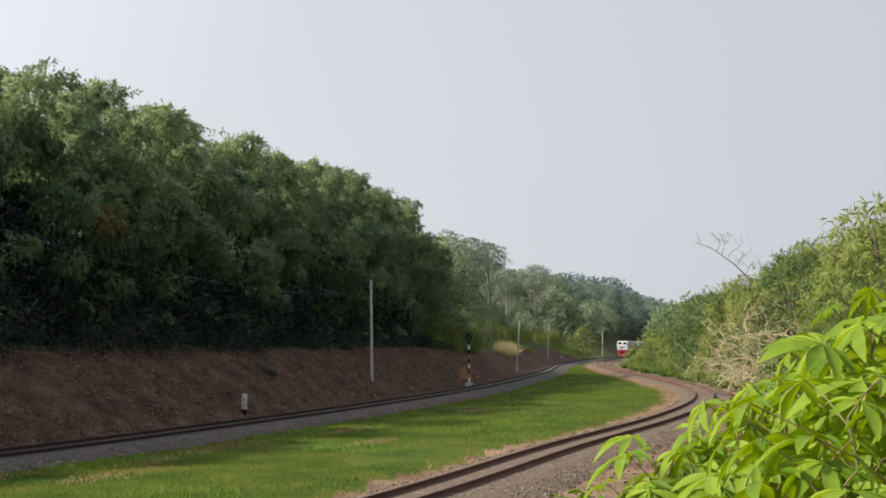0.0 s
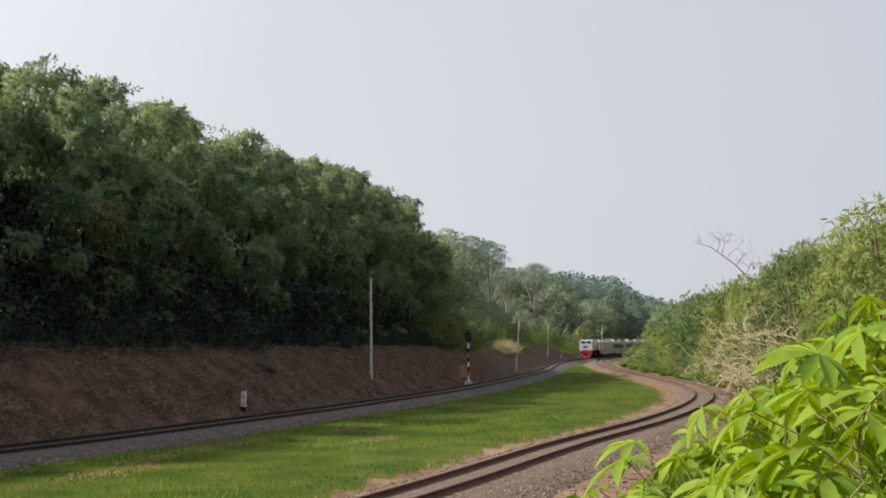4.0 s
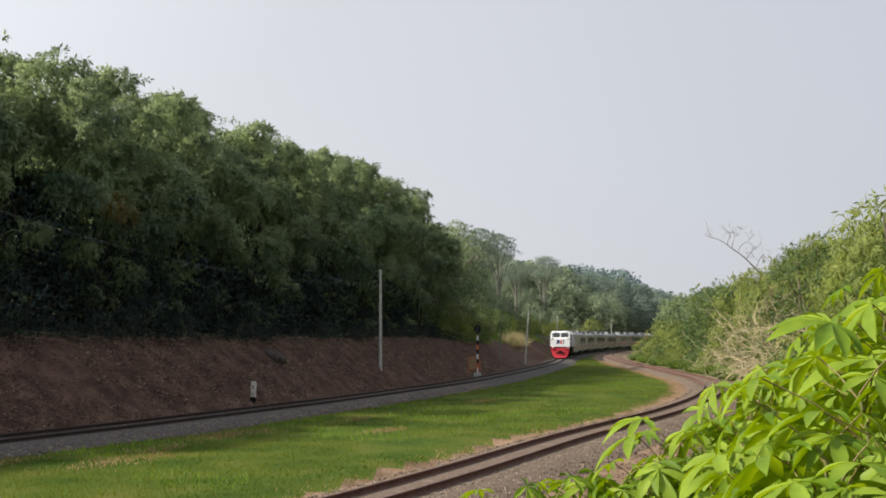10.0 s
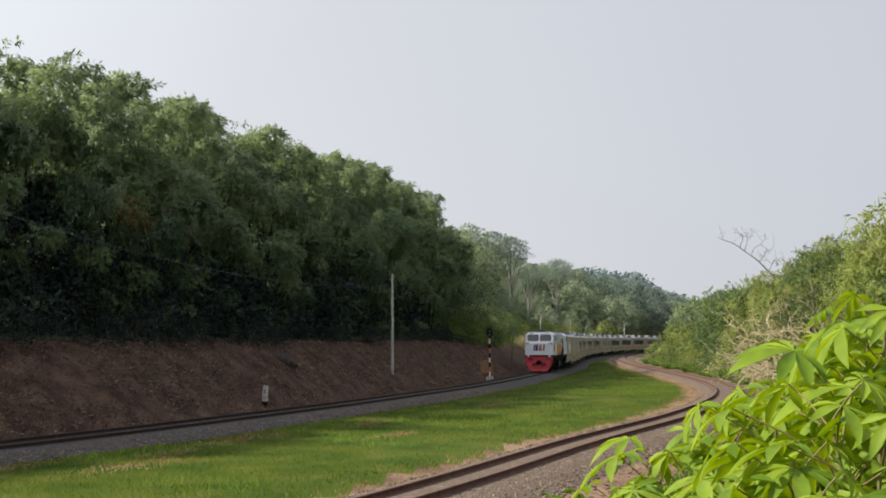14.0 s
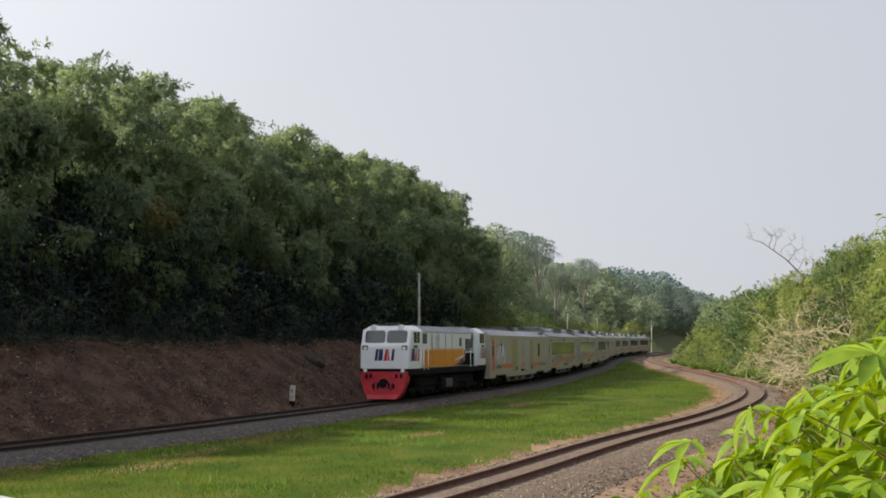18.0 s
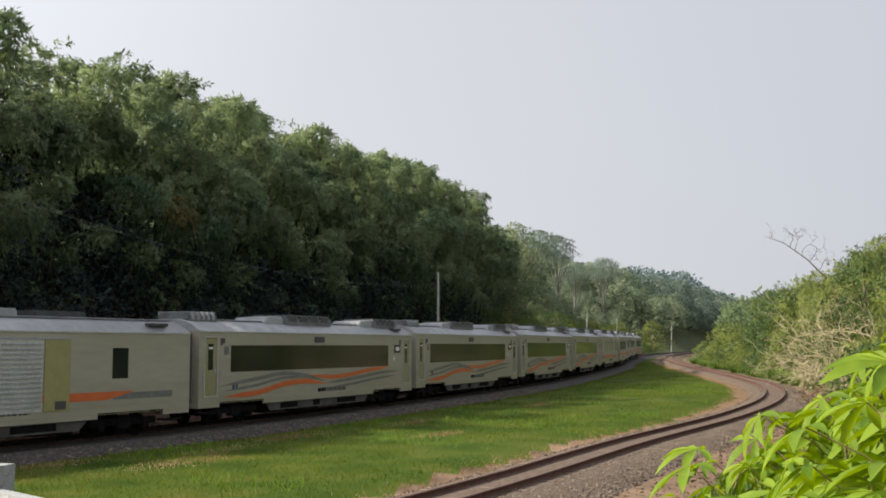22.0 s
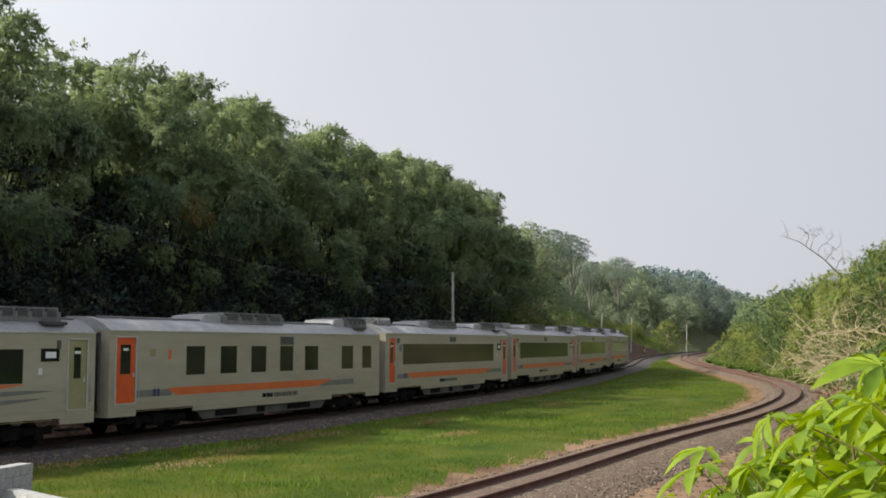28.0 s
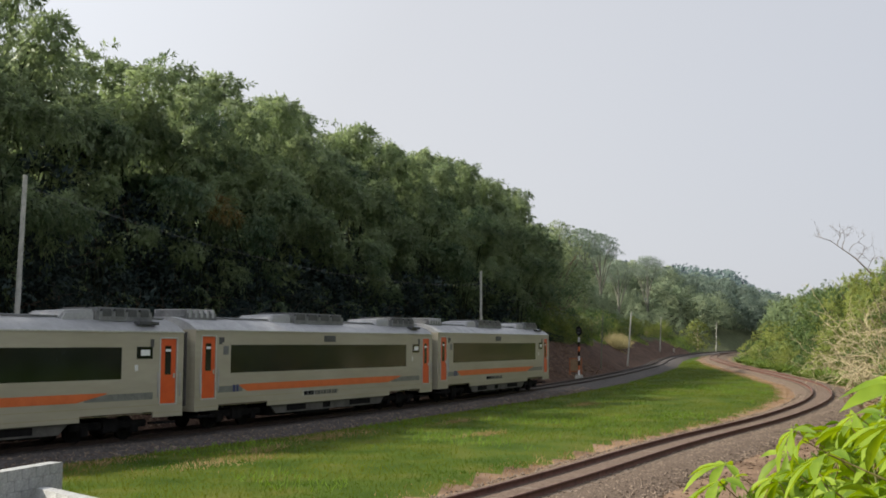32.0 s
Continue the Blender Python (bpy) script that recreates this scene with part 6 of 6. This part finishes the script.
POLE_TOPS = [(-4.52, 80.37, 7.97), (10.23, 141.83, 6.79), (5.88, 121.21, 6.89), (21.72, 223.6, 7.93), (42.58, 296.91, 8.45), (-18.65, 39.94, 8.98)]
POLE_FEET = [(-4.49, 80.37, 0.98), (9.71, 141.87, 0.25), (21.42, 223.63, 1.32), (42.38, 296.94, 4.99), (-18.82, 39.86, 4.21), (5.58, 121.22, 0.25)]
P1, P2, P3, P4, P5, P6 = POLE_TOPS
for a, b in zip((P1, P2, P4, P5, P6), POLE_FEET):
    pole(a, b, 0.11, 0.085, "slender grey concrete utility pole on the cutting slope")
pole(P3, POLE_FEET[5], 0.07, 0.05, "thin dark mossy pole at the foot of the cutting", M_DARKPOLE)
wire((P6[0], P6[1], P6[2] - 0.4), (P1[0], P1[1], P1[2] - 0.9), 1.1)
wire((P1[0], P1[1], P1[2] - 0.9), (P2[0], P2[1], P2[2] - 0.27), 1.2)
wire((P2[0], P2[1], P2[2] - 0.3), (P4[0], P4[1], P4[2] - 0.3), 1.0)
wire((P4[0], P4[1], P4[2] - 0.3), (P5[0], P5[1], P5[2] - 0.3), 1.0)


def signal(x, y):
    z = float(rail_z(y))
    t = thing("railway_signal", "black signal head on a banded red, black and white post", "railway signal", at=pose(x, y, z, 0, 0, -8))
    part("footing", boxed(-0.3, 0.3, -0.3, 0.3, -0.5, 0.12, 0.03), M_POLE, t, "grey concrete footing")
    cols = [M_WHITE, M_BLACK, M_ORANGE, M_BLACK, M_WHITE, M_BLACK, M_ORANGE, M_BLACK]
    for k in range(8):
        part("post_band", cylinder(bmesh.new(), 0, 0, 0.12 + 0.4 * k + 0.2, 0.075, 0.4, "Z", 14), cols[7 - k] if k else M_WHITE, t)
    h = bmesh.new()
    prof = [(0.27 * math.cos(a), 3.86 + 0.42 * math.sin(a)) for a in np.linspace(0, 2 * math.pi, 18, endpoint=False)]
    lo, hi = [h.verts.new((px, 0.04, pz)) for px, pz in prof], [h.verts.new((px, 0.0, pz)) for px, pz in prof]
    h.faces.new(lo), h.faces.new(hi[::-1])
    for i in range(18):
        h.faces.new((lo[i], hi[i], hi[(i + 1) % 18], lo[(i + 1) % 18]))
    hd = part("signal_head", h, M_BLACK, t, "black oval backboard")
    for zz in (3.68, 3.98):
        part("lens", cylinder(bmesh.new(), 0, -0.03, zz, 0.1, 0.06), M_GLASS, hd)
        hood = cylinder(bmesh.new(), 0, -0.15, zz, 0.14, 0.28)
        bmesh.ops.delete(hood, geom=[f for f in hood.faces if abs(f.normal.y) > 0.9 or f.normal.z < -0.4], context="FACES")
        part("lamp_hood", hood, M_BLACK, hd)
    fr = bmesh.new()
    for a in ((-0.85, -0.75, 0.1, 1.55), (0.14, 0.24, 0.1, 1.55)):
        box(fr, a[0], a[1], 0.1, 0.2, a[2], a[3])
    box(fr, -0.75, 0.14, 0.11, 0.19, 1.45, 1.55)
    box(fr, -0.75, 0.14, 0.11, 0.19, 0.35, 0.45)
    part("cabinet_frame", fr, M_BOARD, t, "rusty brown box frame")
    part("cabinet_board", boxed(-0.75, 0.14, 0.13, 0.17, 0.45, 1.45), M_BOARD2, t, "tan board")


M_BOARD2 = surface("faded_brown_board", (0.2, 0.13, 0.07), (0.28, 0.19, 0.11), 3, 0.85, 0, 0.2, 20)
signal(2.78, 100.4)


def marker_post(x, y, h, label):
    t = thing("marker_post", label, "marker post", "marker posts beside the line", at=pose(x, y, ground_z(x, y) - 0.1, 0, 2, -12))
    bm = boxed(-0.13, 0.13, -0.09, 0.09, 0.28, h + 0.1, 0.03)
    part("post", bm, M_WHITEWASH, t)
    part("foot", boxed(-0.12, 0.12, -0.085, 0.085, 0, 0.28), M_BLACK, t, "dark painted foot")
    bars("figure_bars", t, Matrix.Translation((0, -0.093, h - 0.2)) @ Euler((math.pi / 2, 0, 0)).to_matrix().to_4x4(), 0.12, 0.18, 2, M_BAR, 3)


M_WHITEWASH = surface("whitewash", (0.3, 0.27, 0.24), (0.62, 0.6, 0.56), 3, 0.85, 0, 0.3, 20)
marker_post(-9.8, 59.2, 0.98, "white concrete marker post with a dark foot")
marker_post(25.9, 241, 0.95, "small white marker post by the far track")
marker_post(49.5, 300, 0.95, "small white marker post by the far track")


def rock(x, y, size, seed):
    bm = bmesh.new()
    bmesh.ops.create_icosphere(bm, subdivisions=3, radius=size)
    for v in bm.verts:
        n = noise.noise(v.co * 1.6 + Vector((seed, 0, 0))) * 0.35 * size
        v.co = v.co * (1 + n)
        v.co.z *= 0.55
        v.co.x *= 1.25
    t = part("boulder", bm, M_ROCK, None)
    t.matrix_world = pose(x, y, ground_z(x, y) + 0.05, 12, 25, 20)
    tagged(t, "dark rounded boulder lying on the brown cutting slope", "boulder")


rock(-9.9, 67.2, 0.62, 4)


def parapet():
    """A whitewashed block wall with a lower wing, beside the culvert between the tracks."""
    t = thing("parapet_wall", "whitewashed concrete block wall, stained and stepped", "wall", at=pose(0, 0, 0))
    def run(a, b, top, thick, courses):
        a, b = Vector((*a, 0)), Vector((*b, 0))
        d = (b - a)
        n = max(1, round(d.length / 0.42))
        ang = math.atan2(d.y, d.x)
        rng = random.Random(int(top * 100))
        for c in range(courses):
            for k in range(n + c % 2):
                u0 = max(0, (k - 0.5 * (c % 2)) / n)
                u1 = min(1, (k + 1 - 0.5 * (c % 2)) / n)
                w = (u1 - u0) * d.length - 0.003
                m = a + d * (u0 + u1) / 2
                bm = boxed(-w / 2, w / 2, -thick / 2, thick / 2, 0, 0.197, 0.005)
                o = part("block", bm, M_CONC, t)
                o.matrix_local = pose(m.x, m.y, top - 0.2 * (c + 1) + 0.004, 0, rng.uniform(-0.4, 0.4), math.degrees(ang))
    run((-9.48, 22.14), (-9.95, 19.6), 0.72, 0.3, 7)
    run((-9.3, 21.1), (-7.6, 19.55), 0.36, 0.26, 5)


parapet()


# ---- cassava beside the camera ----
def cassava_leaf(seed, lobes=6, long=0.15):
    """One palmate leaf: pointed lobes spread like a hand round the stalk's end at the origin, facing up."""
    rng = np.random.default_rng(seed)
    vs, fs = [], []
    for k in range(lobes):
        a = math.radians(-105 + 210 * k / (lobes - 1) + rng.uniform(-6, 6))
        L = long * (1.0 - 0.35 * abs(k - (lobes - 1) / 2) / ((lobes - 1) / 2)) * rng.uniform(0.9, 1.1)
        droop = rng.uniform(0.25, 0.5)
        base = len(vs)
        for u, w in ((0.0, 0.01), (0.22, 0.055), (0.45, 0.105), (0.66, 0.118), (0.84, 0.07), (1.0, 0.0)):
            x, z = L * u, -L * droop * u * u
            for s, dz in ((-1, 0.018), (0, 0.0), (1, 0.018)):
                y = s * w * L * 1.15
                vs.append((x * math.cos(a) - y * math.sin(a), x * math.sin(a) + y * math.cos(a), z + dz * abs(s) * (w / 0.15)))
        for r in range(5):
            for s in range(2):
                i = base + r * 3 + s
                fs.append((i, i + 1, i + 4, i + 3))
    return mesh_of("leaf", vs, fs, True)


LEAF_KINDS = [cassava_leaf(80 + k, 5 + k % 3, 0.2 + 0.014 * k) for k in range(4)]
for m in LEAF_KINDS:
    m.materials.append(M_CASSAVA)


def cassava(x, y, top, n, seed, reach=0.34, size=1.0):
    """A cassava plant rooted at (x, y) whose shoot ends at height top."""
    rng = np.random.default_rng(seed)
    g = ground_z(x, y)
    t = thing("cassava_plant", "leafy bright green cassava plant in sunlight", "cassava plant", "cassava plants", at=pose(x, y, g))
    h = top - g
    u = np.linspace(0, 1, 8)
    bend = rng.normal(0, 0.06, 2)
    stem = np.stack([bend[0] * np.sin(u * 3), bend[1] * np.sin(u * 2.5), h * u - 0.1], 1)
    hold("stem", tubes("stem", [(stem, 0.0085 - 0.004 * u)], 6), M_STALK, t)
    for k in range(n):
        a = k * 2.4 + rng.uniform(-0.3, 0.3)
        f = 1 - 0.6 * (k / n) ** 1.2
        p0 = np.array([np.interp(f, u, stem[:, 0]), np.interp(f, u, stem[:, 1]), np.interp(f, u, stem[:, 2])])
        el = math.radians(np.interp(k, [0, n], [55, -10]) + rng.uniform(-10, 10))
        L = reach * rng.uniform(0.6, 1.15) * (0.5 + 0.5 * min(1, k / 4))
        d = np.array([math.cos(a) * math.cos(el), math.sin(a) * math.cos(el), math.sin(el)])
        p1 = p0 + d * L - np.array([0, 0, 0.12 * L])
        ob = new("leaf", LEAF_KINDS[int(rng.integers(4))])
        ob.parent = t
        hold("leaf_stalk", tubes("leaf_stalk", [(np.stack([p0, p0 + d * L * 0.5, p1]), [0.0028, 0.0022, 0.002])], 5), M_PETIOLE, t)
        s = size * rng.uniform(0.75, 1.2) * (0.6 + 0.4 * min(1, k / 5))
        ob.matrix_local = Matrix.Translation(p1) @ Matrix.Rotation(a, 4, "Z") @ Euler((rng.uniform(-0.5, 0.5), rng.uniform(0.0, 0.9), 0)).to_matrix().to_4x4() @ Matrix.Scale(s, 4)
    return t


CASSAVA = []
for i, (u, v, d, n) in enumerate([(0.325, 0.015, 2.6, 20), (0.30, -0.04, 2.5, 22), (0.365, 0.04, 3.1, 22), (0.222, -0.06, 4.0, 20), (0.19, -0.085, 4.1, 18), (0.27, -0.085, 3.1, 20), (0.35, -0.06, 2.3, 20), (0.235, -0.11, 3.4, 18),
                                 (0.30, -0.115, 2.7, 20), (0.365, -0.10, 2.2, 20), (0.39, -0.01, 2.5, 22), (0.26, -0.045, 3.7, 18), (0.415, 0.03, 2.8, 22), (0.335, -0.02, 3.4, 22), (0.16, -0.125, 4.4, 14), (0.40, -0.06, 2.9, 20),
                                 (0.33, -0.085, 3.0, 20), (0.38, -0.12, 2.6, 20), (0.27, -0.125, 3.2, 18), (0.345, 0.0, 3.8, 20), (0.215, -0.13, 3.8, 14), (0.30, -0.07, 3.6, 18), (0.44, -0.02, 3.2, 20),
                                 (0.19, -0.05, 4.3, 20), (0.215, -0.04, 4.6, 20), (0.245, -0.025, 4.2, 20), (0.275, -0.005, 4.6, 22), (0.29, -0.03, 4.8, 20), (0.17, -0.075, 4.0, 18), (0.2, -0.1, 4.5, 18), (0.24, -0.08, 4.8, 18), (0.155, -0.105, 3.9, 14), (0.185, -0.125, 3.6, 14), (0.12, -0.125, 3.6, 9), (0.07, -0.128, 3.7, 7),
                                 (0.313, 0.01, 4.2, 22), (0.36, 0.04, 4.4, 24), (0.335, 0.05, 4.9, 22), (0.29, 0.0, 3.9, 20), (0.25, -0.01, 4.9, 20), (0.378, 0.052, 4.6, 22), (0.342, 0.032, 4.8, 22), (0.4, 0.045, 4.0, 22), (0.05, -0.097, 3.9, 9), (0.085, -0.085, 4.0, 10), (0.11, -0.082, 4.2, 11), (0.135, -0.08, 4.1, 12), (0.02, -0.104, 4.0, 7), (0.07, -0.098, 4.4, 9), (0.1, -0.09, 4.5, 10), (0.372, 0.082, 3.4, 22), (0.39, 0.095, 3.1, 22), (0.4, 0.075, 3.7, 22)]):
    CASSAVA.append(cassava((u + (0.02 if d < 3.5 and v > -0.05 else 0.0)) * d, d, 2.99 + (v - 0.035) * d, round(n * 1.3), 90 + i, 0.27, 0.86))


# ---- what moves ----
def on_line(s, base):
    """Pose of a car whose front end is s metres along line A and which runs towards the line's start; base: (front, rear) bogie distance behind the front end."""
    xf, yf = A.at(s + base[0])
    xr, yr = A.at(s + base[1])
    d = np.array([xf - xr, yf - yr])
    d /= np.hypot(*d)
    x, y = xf + d[0] * base[0], yf + d[1] * base[0]
    return Matrix.Translation((x, y, float(rail_z(y)))) @ Matrix.Rotation(math.atan2(d[1], d[0]), 4, "Z")


SPEED, FRONT = 14.0, 485.3  # metres a second; where the front end stands at the start


# how far the breeze leans the cassava to the right, in degrees
SWAY = [(0, 0), (2, 0.6), (3.5, -0.5), (6, 0.6), (9, 0.3), (11, -1.0), (13, -3.6), (14.5, -1.5), (17, 0.4), (19, 0.8), (21, -0.6), (23, 0.3), (25, -0.3), (28, -1.6), (30, -2.6), (32, -2.8)]


def motions():
    ts = np.arange(0, 32.01, 0.5)
    walk(LOCO, [(t, on_line(FRONT - SPEED * t, (3.0, 11.8))) for t in ts])
    for k, c in enumerate(COACHES):
        off = 15.3 + PITCH * k
        walk(c, [(t, on_line(FRONT + off - SPEED * t, (2.9, CAR - 2.9))) for t in ts])


    for k, c in enumerate(CASSAVA):
        m = c.matrix_basis.copy()
        rows = []
        for t in np.arange(0, 32.01, 1.0):
            lean = float(np.interp(t, *zip(*SWAY))) * (0.8 + 0.07 * (k % 5)) + 0.5 * math.sin(1.9 * t + k)
            rows.append((t, m @ pose(0, 0, 0, 0.6 * math.sin(1.3 * t + 2 * k), lean, 0)))
        walk(c, rows)


motions()
